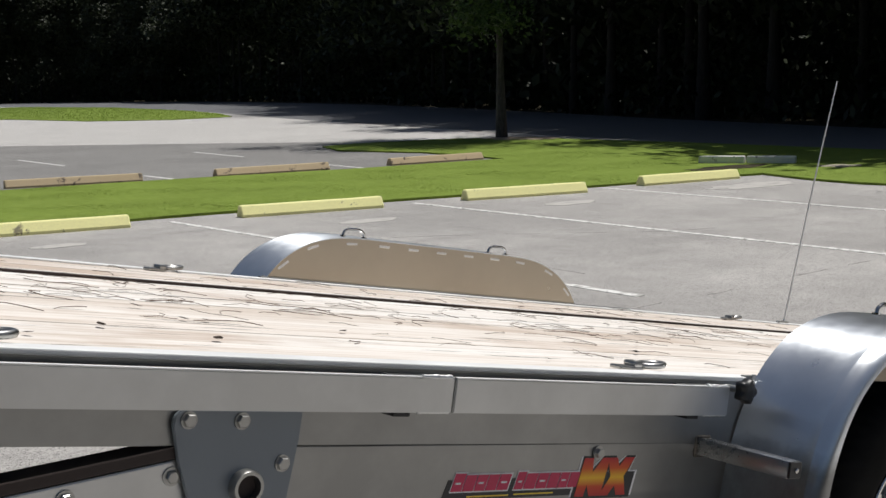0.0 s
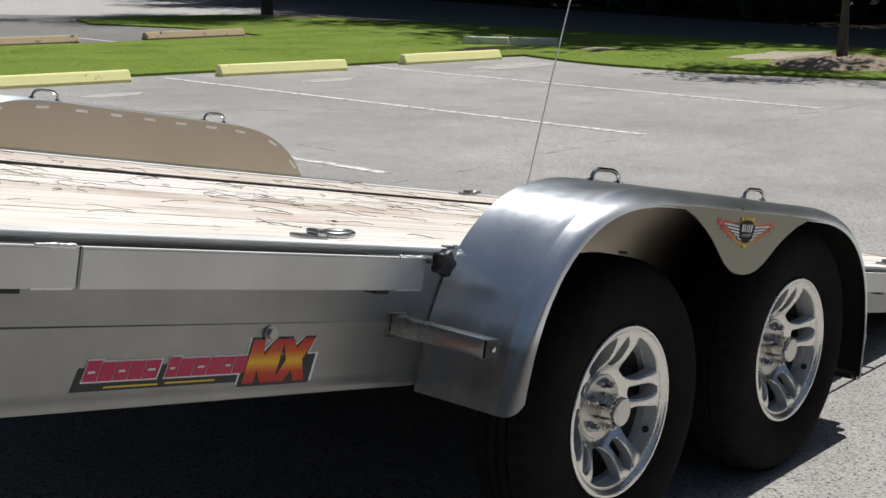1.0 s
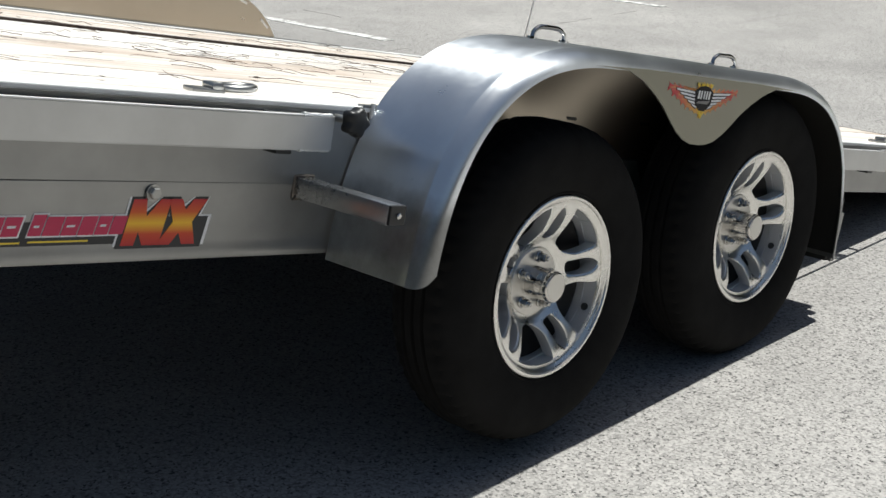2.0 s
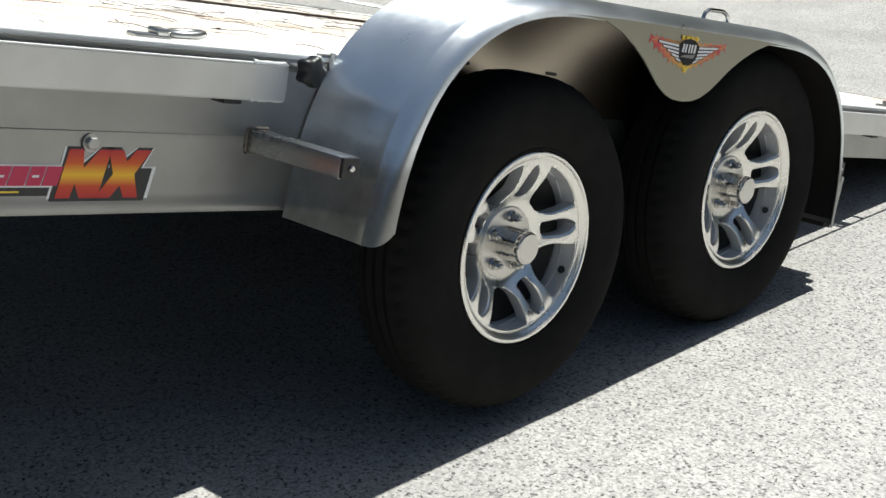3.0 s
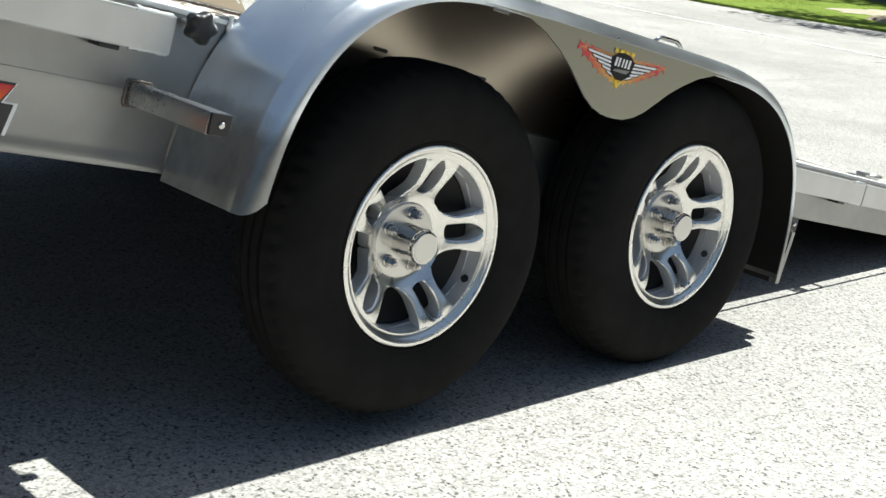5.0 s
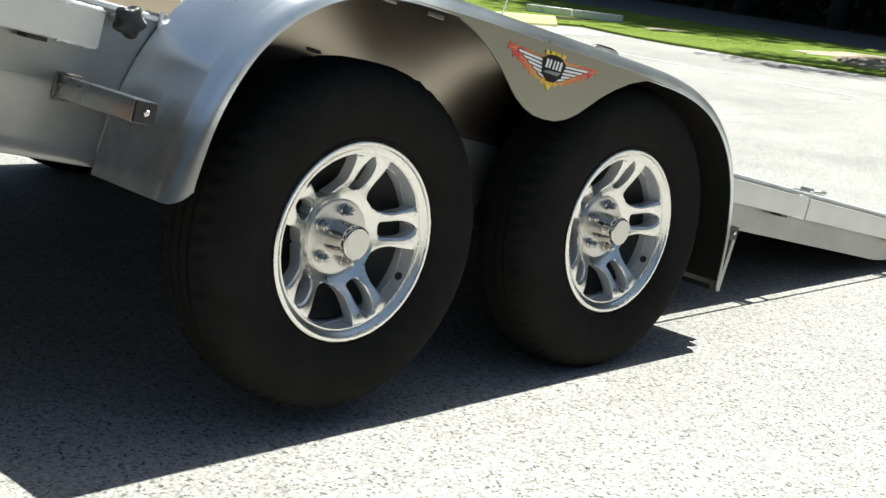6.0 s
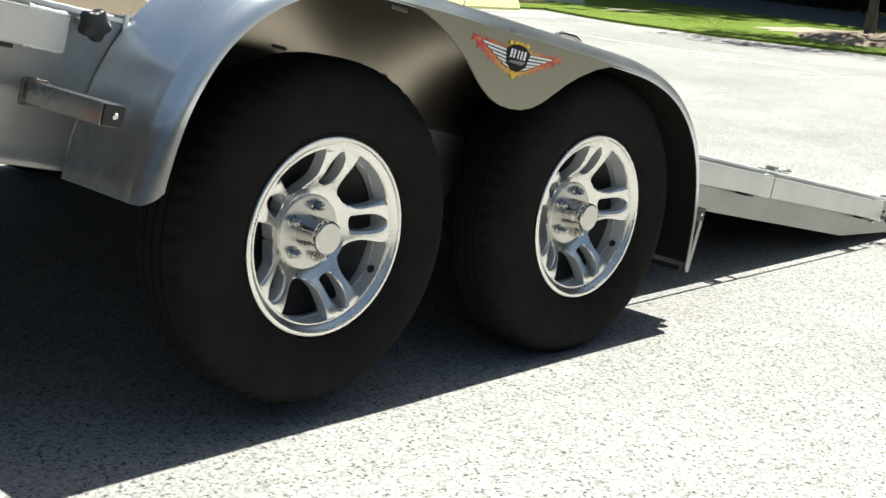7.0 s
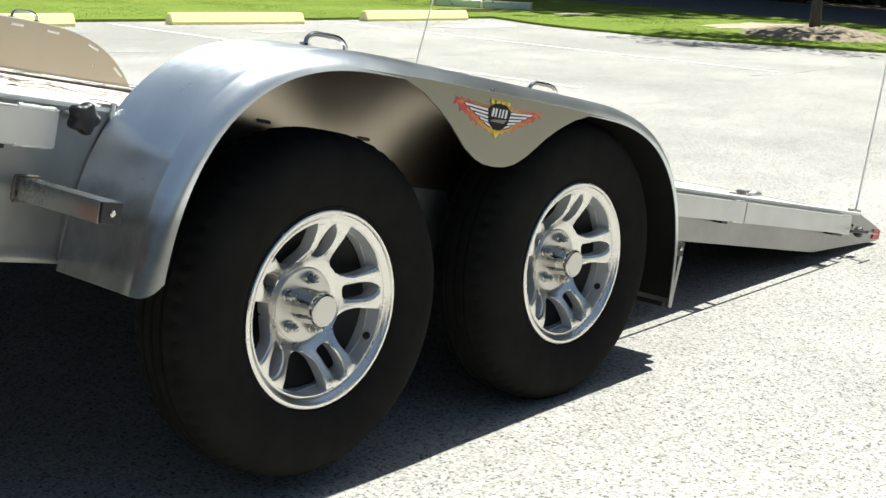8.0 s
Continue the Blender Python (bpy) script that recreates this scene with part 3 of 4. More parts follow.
# ---- woodland beyond the road ----
def woodland():
    rng = random.Random(21)
    line = [(25.46, -11.53), (26.15, -2.56), (28.06, 7.73), (29.93, 14.66), (33.43, 23.59), (38.5, 34.33), (44.53, 46.58), (54.12, 65.84), (68.63, 92.11), (84.42, 134.02), (95.58, 179.09), (101.45, 224.3), (84.11, 262.83), (14.76, 282.73)]
    pts = []
    for (x0, y0), (x1, y1) in zip(line, line[1:]):
        n = max(2, int(math.hypot(x1 - x0, y1 - y0) / (3.4 if y1 < 60 else 5.5)))
        for k in range(n):
            u = k / n
            pts.append((x0 + (x1 - x0) * u, y0 + (y1 - y0) * u))
    first = None
    for k, (x, y) in enumerate(pts):
        px, py = x + rng.uniform(0.2, 3.0), y + rng.uniform(-1.2, 1.2)
        m = pose(px, py, 0, 0, 0, rng.uniform(0, 360))
        if k % 5 == 0 or first is None:
            tall = rng.uniform(14, 18) + (6 if y > 24 else 0)
            first = tree(px, py, tall, rng.uniform(0.13, 0.24), 4.3, 6.4 if y < 24 else 7.4, 8500 if y < 24 else 11500, 100 + k, leaf_shade, bark_dark, "tall dark woodland tree beyond the road", "woodland trees", 0.5, 9, 1.0)
        else:
            copy_thing(first, m)
    return pts


edge = woodland()


def thicket():
    """Undergrowth and the dense wall of leaves behind the first trunks."""
    rng = random.Random(8)
    verts, faces = [], []
    for x, y in edge:
        far = math.hypot(x, y)
        nx, ny = (1.0, 0.0) if y < 200 else (0.2, 0.98)
        for _ in range(900):
            d = rng.random()
            px, py = x + (0.8 + 7 * d) * nx + rng.gauss(0, 0.5) + rng.uniform(-2.2, 2.2) * ny, y + (0.8 + 7 * d) * ny + rng.uniform(-2.2, 2.2) * nx
            top = 0.7 + 7.5 * min(1, d * 1.6)
            z = top * (1 if far < 60 else 1.6) * rng.random() ** 0.8
            s = rng.uniform(0.18, 0.5) * (1 if far < 60 else 2)
            q = Euler((rng.uniform(-1.3, 1.3), rng.uniform(-1.3, 1.3), rng.uniform(0, math.tau))).to_matrix()
            i = len(verts)
            for cx, cy in ((-0.5, 0), (0, -0.3), (0.6, 0), (0, 0.3)):
                verts.append(tuple(Vector((px, py, z)) + q @ Vector((cx * s, cy * s, 0))))
            faces.append((i, i + 1, i + 2, i + 3))
    return tagged(mesh_part("undergrowth", verts, faces, leaf_shade, kind="stuff"), "dense dark woodland undergrowth and leaves", "undergrowth", kind="stuff")


thicket()

# near-black wall: the shade deep in the woods is put into its colour
bark_shade = make_bark("woods_shade", (0.006, 0.008, 0.005), (0.022, 0.026, 0.014))
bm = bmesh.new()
# added ring on the unseen sides too, to darken reflections at the horizon
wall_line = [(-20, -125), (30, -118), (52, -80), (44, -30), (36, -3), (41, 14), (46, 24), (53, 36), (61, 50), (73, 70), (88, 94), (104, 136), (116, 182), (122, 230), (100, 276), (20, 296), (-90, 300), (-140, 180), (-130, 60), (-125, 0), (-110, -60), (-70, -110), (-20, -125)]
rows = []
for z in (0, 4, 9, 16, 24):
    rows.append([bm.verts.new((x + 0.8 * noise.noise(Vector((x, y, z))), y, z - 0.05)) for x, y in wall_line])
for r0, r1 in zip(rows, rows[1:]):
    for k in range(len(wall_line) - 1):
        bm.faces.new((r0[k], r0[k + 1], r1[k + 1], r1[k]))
tagged(part("backdrop", bm, bark_shade), "near-black wall with forest shade in its colour, closing the unseen sides too", "backdrop", kind="structure")


# ---- the tilt-deck trailer ----
TILT_DECK, ROLL = 10.66, 0.75
YN, YF = 0.243, 2.47  # the deck frame's outer faces, near and far side
HD, HS, HB = 0.340, 0.194, 0.038  # deck edge, seam between deck frame and lower frame, bottom of the lower frame
trailer = new("tilt_trailer")
trailer.empty_display_size = 0.2
trailer.matrix_basis = pose(0, YN, 0.40, 0, TILT_DECK, 0) @ pose(0, 0, 0, ROLL) @ pose(0, -YN, 0)
tagged(trailer, "aluminium tilt-deck car trailer, deck tipped tail-down onto asphalt", "trailer")
MIRROR = YN + YF


def side(y, far):
    """A y on the near side, or its mirror on the far one."""
    return MIRROR - y if far else y


def yspan(y0, y1, far):
    return sorted((side(y0, far), side(y1, far)))


def beam(name, outline, y0, y1, material, parent, label="", bevel=0.003):
    bm = bmesh.new()
    prism(bm, outline, y0, y1)
    if bevel:
        bmesh.ops.bevel(bm, geom=list(bm.edges), offset=bevel, segments=2, affect="EDGES")
    return part(name, bm, material, parent, label, smooth=40)


S_FRONT, S_EDGE, S_REAR = -4.6, 3.14, 3.365
for far in (False, True):
    y0, y1 = yspan(YN, YN + 0.05, far)
    beam("deck_beam", [(S_FRONT, HS), (2.775, 0.17), (S_REAR, 0.238), (S_REAR, 0.288), (S_EDGE + 0.1, HD - 0.024), (S_EDGE, HD), (S_FRONT, HD)], y0, y1, alu, trailer)
    # lower beam: a rolled channel with soft flanges
    sect = [(0.05, HB), (0.002, HB), (0.0, HB + 0.003), (0.0, HB + 0.012), (0.0012, HB + 0.02), (0.0028, HB + 0.029), (0.0034, HB + 0.036), (0.0034, HS - 0.062), (0.0026, HS - 0.044), (0.0008, HS - 0.026), (0.0, HS - 0.018), (0.0, HS - 0.012), (0.003, HS - 0.009), (0.05, HS - 0.009)]
    bm = bmesh.new()
    ends = [[bm.verts.new((s, side(YN + q, far), h)) for q, h in sect] for s in (-1.95, 1.62)]
    for k in range(len(sect)):
        bm.faces.new((ends[0][k], ends[0][(k + 1) % len(sect)], ends[1][(k + 1) % len(sect)], ends[1][k]))
    bm.faces.new(ends[0])
    bm.faces.new(ends[1][::-1])
    part("lower_beam", bm, alu, trailer, smooth=35)
    # added pale strip: the sun's glint on the deck frame's worn top edge
    bm = bmesh.new()
    a, b = yspan(YN - 0.003, YN + 0.051, far)
    box(bm, S_FRONT, S_EDGE, a, b, HD - 0.009, HD + 0.002, 0.003)
    part("edge_cap", bm, glint_alu, trailer, "worn aluminium edge, sun glint put into its pale colour")
# added pale plates that stand for the lit deck beam between the wheels
for far in (False, True):
    a, b = yspan(YN - 0.006, YN - 0.001, far)
    bm = bmesh.new()
    prism(bm, [(0.30, 0.187), (0.34, 0.252), (0.60, 0.252), (0.64, 0.187), (0.58, 0.09), (0.36, 0.09)], a, b)
    part("hanger_plate", bm, pale_alu, trailer, "added pale plate standing for the lit deck beam between the wheels")
    bm = bmesh.new()
    hexbolt(bm, 0.469, side(YN - 0.006, far), 0.235, 0.009, 0.008, 0.013)
    part("bolt", bm, steel, trailer)
# cross members under the deck
for k in range(11):
    s = -4.3 + 0.72 * k
    bm = bmesh.new()
    box(bm, s - 0.025, s + 0.025, YN + 0.05, YF - 0.05, HD - 0.13, HD - 0.045, 0.004)
    part("cross_member", bm, alu, trailer)

# ---- rub rails ----
def rub_rail(s0, s1, far):
    y0, y1 = yspan(YN - 0.048, YN - 0.039, far)
    rail = beam("rub_rail", [(s0, 0.255), (s1, 0.255), (s1, 0.323), (s0, 0.323)], y0, y1, alu_rail, trailer, bevel=0.0025)
    bm = bmesh.new()
    a, b = yspan(YN - 0.0475, YN - 0.0385, far)
    box(bm, s0 + 0.001, s1 - 0.001, a, b, 0.3225, 0.3248, 0.0008)
    part("top_edge", bm, glint_alu, rail, "worn top edge, sun glint put into its pale colour")
    s = s1 - 0.145
    a, b = yspan(YN - 0.041, YN + 0.003, far)
    bm = bmesh.new()
    box(bm, s, s + 0.006, a, b, 0.256, 0.324, 0.0015)
    box(bm, s + 0.132, s + 0.138, a, b, 0.256, 0.324, 0.0015)
    a, b = yspan(YN - 0.005, YN + 0.002, far)
    box(bm, s + 0.006, s + 0.132, a, b, 0.256, 0.322, 0.0015)
    part("standoff", bm, alu, rail)
    # weld beads where the standoff meets the rail
    for h, w in ((0.3235, 0.0045), (0.257, 0.0035)):
        bm = bmesh.new()
        bead = [(s + 0.062 + 0.0045 * k, side(YN - 0.0435, far), h + 0.0014 * noise.noise(Vector((k * 1.3, s0 * 5, h * 40)))) for k in range(18)]
        sweep(bm, bead, [w * (1.15 + 0.5 * noise.noise(Vector((k * 1.9, s0 * 3, h * 30)))) for k in range(18)], 8)
        part("weld_bead", bm, weld, rail, smooth=40)
    bm = bmesh.new()
    a, b = yspan(YN - 0.04, YN - 0.002, far)
    box(bm, s + 0.01, s + 0.05, a, b, 0.246, 0.2545, 0.002)
    part("bump_stop", bm, black_plastic, rail)
    return rail


for far in (False, True):
    rub_rail(S_FRONT, -1.397, far)
    rub_rail(-1.393, -0.545, far)
    rub_rail(1.5, 2.0965, far)
    rub_rail(2.098, 2.965, far)

# ---- deck boards ----
deck = new("deck")
deck.parent = trailer
tagged(deck, "weathered pale pine deck strewn with needles")
rng = random.Random(4)
y = YN + 0.052
boards = []
TRACK = 1.81
while y < YF - 0.06:
    w = 0.1845
    if y + w > TRACK and y < TRACK:
        w = TRACK - y
    w = min(w, YF - 0.052 - y)
    boards.append((y, w))
    y += w + (0.02 if abs(y + w - TRACK) < 1e-6 else 0.005)
for y, w in boards:
    bm = bmesh.new()
    top = HD - 0.003 + rng.uniform(-0.0025, 0.0015)
    box(bm, S_FRONT, S_EDGE, y, y + w, HD - 0.042, top, 0.004)
    part("plank", bm, wood, deck)
# unseen sheet, added to keep sunlight from leaking between the boards
bm = bmesh.new()
box(bm, S_FRONT, S_EDGE - 0.01, YN + 0.05, YF - 0.05, HD - 0.05, HD - 0.043)
part("underlay", bm, dark_steel, deck, "added unseen sheet that blocks light through the board gaps")
bm = bmesh.new()
box(bm, S_FRONT, S_EDGE, TRACK - 0.003, TRACK + 0.023, HD - 0.042, HD + 0.006, 0.002)
part("track", bm, dark_steel, deck, "dark steel strip between the boards")
bm = bmesh.new()
prism(bm, [(S_EDGE, HD - 0.05), (S_REAR - 0.01, 0.245), (S_REAR - 0.01, 0.275), (S_EDGE + 0.1, HD - 0.028), (S_EDGE, HD - 0.002)], YN + 0.05, YF - 0.05)
part("approach_plate", bm, alu, trailer, "ribbed aluminium approach edge")

# ---- fenders ----
MID_S = 0.435
ARCH = [(-0.477, 0.026), (-0.47, 0.1), (-0.461, 0.165), (-0.445, 0.23), (-0.42, 0.295), (-0.386, 0.3536), (-0.342, 0.4052), (-0.288, 0.4491), (-0.222, 0.4851), (-0.145, 0.5095), (-0.06, 0.5231), (0.04, 0.5275), (0.16, 0.528)]
PROFILE = ARCH + [(MID_S * 2 - s, h) for s, h in ARCH[::-1]]
SPLINE = []
for i in range(len(PROFILE) - 1):
    p0, p1, p2, p3 = (Vector(PROFILE[max(0, min(len(PROFILE) - 1, i + k))]) for k in (-1, 0, 1, 2))
    for k in range(4):
        u = k / 4
        SPLINE.append(0.5 * (2 * p1 + (p2 - p0) * u + (2 * p0 - 5 * p1 + 4 * p2 - p3) * u * u + (3 * p1 - p0 - 3 * p2 + p3) * u ** 3))
SPLINE.append(Vector(PROFILE[-1]))


def fender(far):
    top = new("fender")
    top.parent = trailer
    tagged(top, "polished aluminium tandem fender with a rolled edge")
    y_in, y_out = YN - 0.004, -0.03
    sec = [(y_in, 0.0), (0.04, 0.0), (0.018, 0.0), (0.0135, -0.0018), (0.009, -0.0018), (0.005, 0.0002), (y_out + 0.029, 0.0008), (y_out + 0.021, 0.003), (y_out + 0.0135, 0.007), (y_out + 0.0075, 0.0125), (y_out + 0.003, 0.0195), (y_out + 0.0006, 0.027), (y_out, 0.036)]
    sec += [(y_out + 0.003, 0.036), (y_out + 0.0045, 0.024), (y_out + 0.013, 0.0105), (0.0, 0.0035), (y_in, 0.0035)]
    bm = bmesh.new()
    rings = []
    for i, p in enumerate(SPLINE):
        d = (SPLINE[min(i + 1, len(SPLINE) - 1)] - SPLINE[max(i - 1, 0)]).normalized()
        n = Vector((d.y, -d.x))
        # the lip's lower corner is trimmed off
        cut = 0.036 if i == 0 else (0.02 if i == 1 else (0.008 if i == 2 else 0.0))
        rings.append([bm.verts.new((p.x + n.x * q + 0.14 * cut * q / 0.036, side(y, far), p.y + n.y * q + cut * max(0.0, q / 0.036) ** 1.4)) for y, q in sec])
    m = len(sec)
    for r0, r1 in zip(rings, rings[1:]):
        for k in range(m):
            bm.faces.new((r0[k], r0[(k + 1) % m], r1[(k + 1) % m], r1[k]))
    bm.faces.new(rings[0])
    bm.faces.new(rings[-1][::-1])
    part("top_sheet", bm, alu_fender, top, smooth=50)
    # added near-black sheet: underside dirt, with the arch's shade put into its colour
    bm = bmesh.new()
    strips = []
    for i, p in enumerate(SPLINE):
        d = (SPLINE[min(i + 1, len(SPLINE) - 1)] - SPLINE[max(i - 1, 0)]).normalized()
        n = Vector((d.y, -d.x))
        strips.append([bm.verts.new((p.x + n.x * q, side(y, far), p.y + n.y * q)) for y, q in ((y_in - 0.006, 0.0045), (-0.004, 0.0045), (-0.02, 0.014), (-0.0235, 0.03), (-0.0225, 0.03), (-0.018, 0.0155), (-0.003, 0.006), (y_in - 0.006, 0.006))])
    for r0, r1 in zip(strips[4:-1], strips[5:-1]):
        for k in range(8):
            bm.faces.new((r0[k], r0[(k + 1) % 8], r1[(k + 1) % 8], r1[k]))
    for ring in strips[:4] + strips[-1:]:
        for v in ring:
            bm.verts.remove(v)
    part("liner", bm, arch_shade_alu, top, "grimy underside with the arch's shade in its colour", smooth=50)
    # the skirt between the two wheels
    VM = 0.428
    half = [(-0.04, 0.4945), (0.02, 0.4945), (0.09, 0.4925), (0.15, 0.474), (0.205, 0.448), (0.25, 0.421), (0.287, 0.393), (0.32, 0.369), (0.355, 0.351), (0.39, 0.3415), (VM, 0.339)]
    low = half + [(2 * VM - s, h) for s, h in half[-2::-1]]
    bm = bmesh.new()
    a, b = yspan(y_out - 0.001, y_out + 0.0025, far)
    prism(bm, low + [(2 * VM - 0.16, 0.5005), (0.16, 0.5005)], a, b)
    part("skirt", bm, alu_skirt_dim, top, "flat skirt sheet, its dim reflection put into a darker colour")
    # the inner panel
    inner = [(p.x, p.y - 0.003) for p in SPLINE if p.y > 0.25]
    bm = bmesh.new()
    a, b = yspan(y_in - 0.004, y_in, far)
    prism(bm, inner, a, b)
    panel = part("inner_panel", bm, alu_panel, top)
    for s, h in ((-0.031, 0.357), (0.276, 0.351), (0.60, 0.351), (0.88, 0.357)):
        bm = bmesh.new()
        c, d = yspan(y_in - 0.0055, y_in - 0.003, far)
        prism(bm, [(s - 0.022, h + 0.003), (s - 0.017, h - 0.0035), (s + 0.017, h - 0.0045), (s + 0.022, h - 0.001), (s + 0.017, h + 0.0035), (s - 0.017, h + 0.0045)], c, d)
        part("slot", bm, black_plastic, panel, "dark drain slot")
    bm = bmesh.new()
    a, b = yspan(y_in, YN + 0.014, far)
    box(bm, -0.43, 1.62, a, b, HD, HD + 0.006, 0.001)
    part("angle_trim", bm, alu, top)
    marks = [(-0.325, 0.395, 38), (-0.2, 0.473, 20), (-0.02, 0.502, 4), (0.14, 0.505, 0), (0.29, 0.505, 0), (0.44, 0.505, 0), (0.59, 0.505, 0), (0.74, 0.505, 0), (0.89, 0.502, -4), (1.07, 0.473, -20), (1.195, 0.395, -38)]
    for s, h, turn in marks:
        bm = bmesh.new()
        a, b = yspan(y_in - 0.006, y_in + 0.002, far)
        box(bm, -0.026, 0.026, a, b, -0.005, 0.005, 0.002)
        bm.transform(pose(s, 0, h, 0, -turn, 0))
        part("weld_tab", bm, weld, panel)
    # tie handles
    for s in ((0.025, 0.8) if far else (0.06, 0.845)):
        bm = bmesh.new()
        c = side(0.18, far)
        pts = []
        w, r, rise = (0.052, 0.036, 0.026) if far else (0.059, 0.039, 0.023)
        pts.append((s - w, c, 0.524))
        for k in range(1, 5):
            a = math.pi - k * math.pi / 10
            pts.append((s - w + r + r * math.cos(a), c, 0.534 + rise * math.sin(a)))
        for k in range(0, 5):
            a = math.pi / 2 - k * math.pi / 10
            pts.append((s + w - r + r * math.cos(a), c, 0.534 + rise * math.sin(a)))
        pts.append((s + w, c, 0.524))
        sweep(bm, pts, 0.0055, 10)
        for e in (-w, w):
            disc_pts = [(s + e, c, 0.5275), (s + e, c, 0.5325)]
            sweep(bm, disc_pts, 0.012, 14)
        part("tie_handle", bm, chrome, top, "bent chrome tie handle", smooth=40)
    # weld bead where the front of the arch meets the deck
    bm = bmesh.new()
    sweep(bm, [(-0.405 - 0.008 * noise.noise(Vector((k, 0, 0))), side(YN - 0.006, far), 0.295 + 0.011 * k) for k in range(6)], [0.004 + 0.002 * (k % 2) for k in range(6)], 8)
    part("weld_bead", bm, weld, top, smooth=60)
    return top


near_fender = fender(False)
fender(True)

# dark splash flap inside the rear of the arch
bm = bmesh.new()
prism(bm, [(1.357, 0.03), (1.37, 0.03), (1.41, 0.178), (1.395, 0.178)], 0.035, 0.236)
part("splash_flap", bm, rubber, trailer, "short black splash flap")


# square step tubes ahead of and behind the arch
def step_tube(sc, y_end):
    bm = bmesh.new()
    box(bm, sc - 0.0225, sc + 0.0225, y_end, YN + 0.004, 0.155, 0.195, 0.004)
    tube = part("step_tube", bm, tube_steel, trailer, "welded square steel tube with a black end cap", smooth=40)
    bm = bmesh.new()
    box(bm, sc - 0.021, sc + 0.021, y_end - 0.006, y_end + 0.0005, 0.1565, 0.1935, 0.002)
    part("end_cap", bm, black_plastic, tube)
    bm = bmesh.new()
    disc(bm, sc + 0.0005, y_end - 0.011, 0.175, 0.006, y_end - 0.005, 12, 0.002)
    part("screw", bm, chrome, tube)
    # a lumpy weld round its root
    bm = bmesh.new()
    ring = ((-0.0235, 0.153), (-0.0235, 0.197), (0.0235, 0.197), (0.0235, 0.153), (-0.0235, 0.153))
    bead = []
    for k in range(41):
        u = min(3.999, k / 40 * 4)
        e, f = int(u), u - int(u)
        bead.append((sc + ring[e][0] + (ring[e + 1][0] - ring[e][0]) * f, YN + 0.0005, ring[e][1] + (ring[e + 1][1] - ring[e][1]) * f))
    sweep(bm, bead, [0.0042 + 0.0018 * noise.noise(Vector((k * 1.7, sc, 0))) for k in range(41)], 8)
    part("weld_bead", bm, scorched, tube, smooth=50)


step_tube(-0.562, -0.015)
step_tube(1.44, 0.045)
# near-black plate added at the rear of the arch to close its ground shadow
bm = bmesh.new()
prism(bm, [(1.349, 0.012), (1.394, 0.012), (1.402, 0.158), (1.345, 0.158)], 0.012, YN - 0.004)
plate = part("return_plate", bm, arch_shade_alu, trailer, "added near-black plate filling the shadow behind the arch")
bm = bmesh.new()
prism(bm, [(1.372, 0.010), (1.389, 0.010), (1.399, 0.158), (1.384, 0.158)], 0.004, 0.0115)
part("edge_strip", bm, alu, plate, "thin aluminium edge strip")

# ---- star knob on the deck beam ----
def star_knob(s, h, y, parent, r=0.031):
    bm = bmesh.new()
    rings = []
    for yy, k in ((-0.022, 0.72), (-0.019, 0.92), (-0.008, 1.0), (0.004, 0.95), (0.008, 0.6)):
        rings.append([bm.verts.new((s + r * k * (0.88 + 0.12 * math.cos(5 * a)) * math.cos(a), y + yy, h + r * k * (0.88 + 0.12 * math.cos(5 * a)) * math.sin(a))) for a in (math.tau * i / 40 for i in range(40))])
    for r0, r1 in zip(rings, rings[1:]):
        for i in range(40):
            bm.faces.new((r0[i], r0[(i + 1) % 40], r1[(i + 1) % 40], r1[i]))
    bm.faces.new(rings[0])
    bm.faces.new(rings[-1][::-1])
    ob = part("star_knob", bm, black_plastic, parent, "black plastic star knob", smooth=50)
    bm = bmesh.new()
    disc(bm, s, y, h, 0.008, YN + 0.002, 14)
    part("shaft", bm, steel, ob)
    return ob


star_knob(-0.503, 0.317, 0.19, trailer, 0.032)

# ---- pivot plate and tongue ----
bm = bmesh.new()
plate_pts = [(-1.955, 0.165), (-1.973, 0.222), (-1.972, 0.238), (-1.96, 0.25), (-1.716, 0.251), (-1.719, 0.2), (-1.735, 0.03), (-1.9, 0.03)]
prism(bm, plate_pts, YN - 0.014, YN - 0.003)
bmesh.ops.bevel(bm, geom=list(bm.edges), offset=0.002, segments=2, affect="EDGES")
plate = part("pivot_plate", bm, plate_paint, trailer, "blue-grey painted steel pivot plate", smooth=40)
for s, h in ((-1.946, 0.233), (-1.842, 0.232), (-1.749, 0.157), (-1.756, 0.073)):
    bm = bmesh.new()
    hexbolt(bm, s, YN - 0.014, h, 0.0125, 0.011, 0.0155)
    part("bolt", bm, steel, plate)
bm = bmesh.new()
lathe(bm, [(0.023, YN - 0.034), (0.029, YN - 0.034), (0.031, YN - 0.03), (0.031, YN - 0.012), (0.023, YN - 0.012)], 32)
bm.transform(pose(-1.822, 0, 0.118))
pipe = part("pivot_pipe", bm, steel, plate, smooth=40)
# dark disc painted in for the shaded hollow of the pipe
bm = bmesh.new()
disc(bm, -1.822, YN - 0.016, 0.118, 0.0235, YN - 0.010, 24)
part("pipe_core", bm, dark_steel, pipe)
tong = new("tongue")
tong.parent = trailer
tagged(tong, "pale grey tongue beam with a dark top rail")
tong.matrix_basis = pose(-1.95, 0, 0.163, 0, -10.6, 0)
bm = bmesh.new()
box(bm, -2.6, 0.04, YN + 0.002, YN + 0.052, -0.13, 0.0, 0.004)
part("tongue_beam", bm, alu_rail, tong)
bm = bmesh.new()
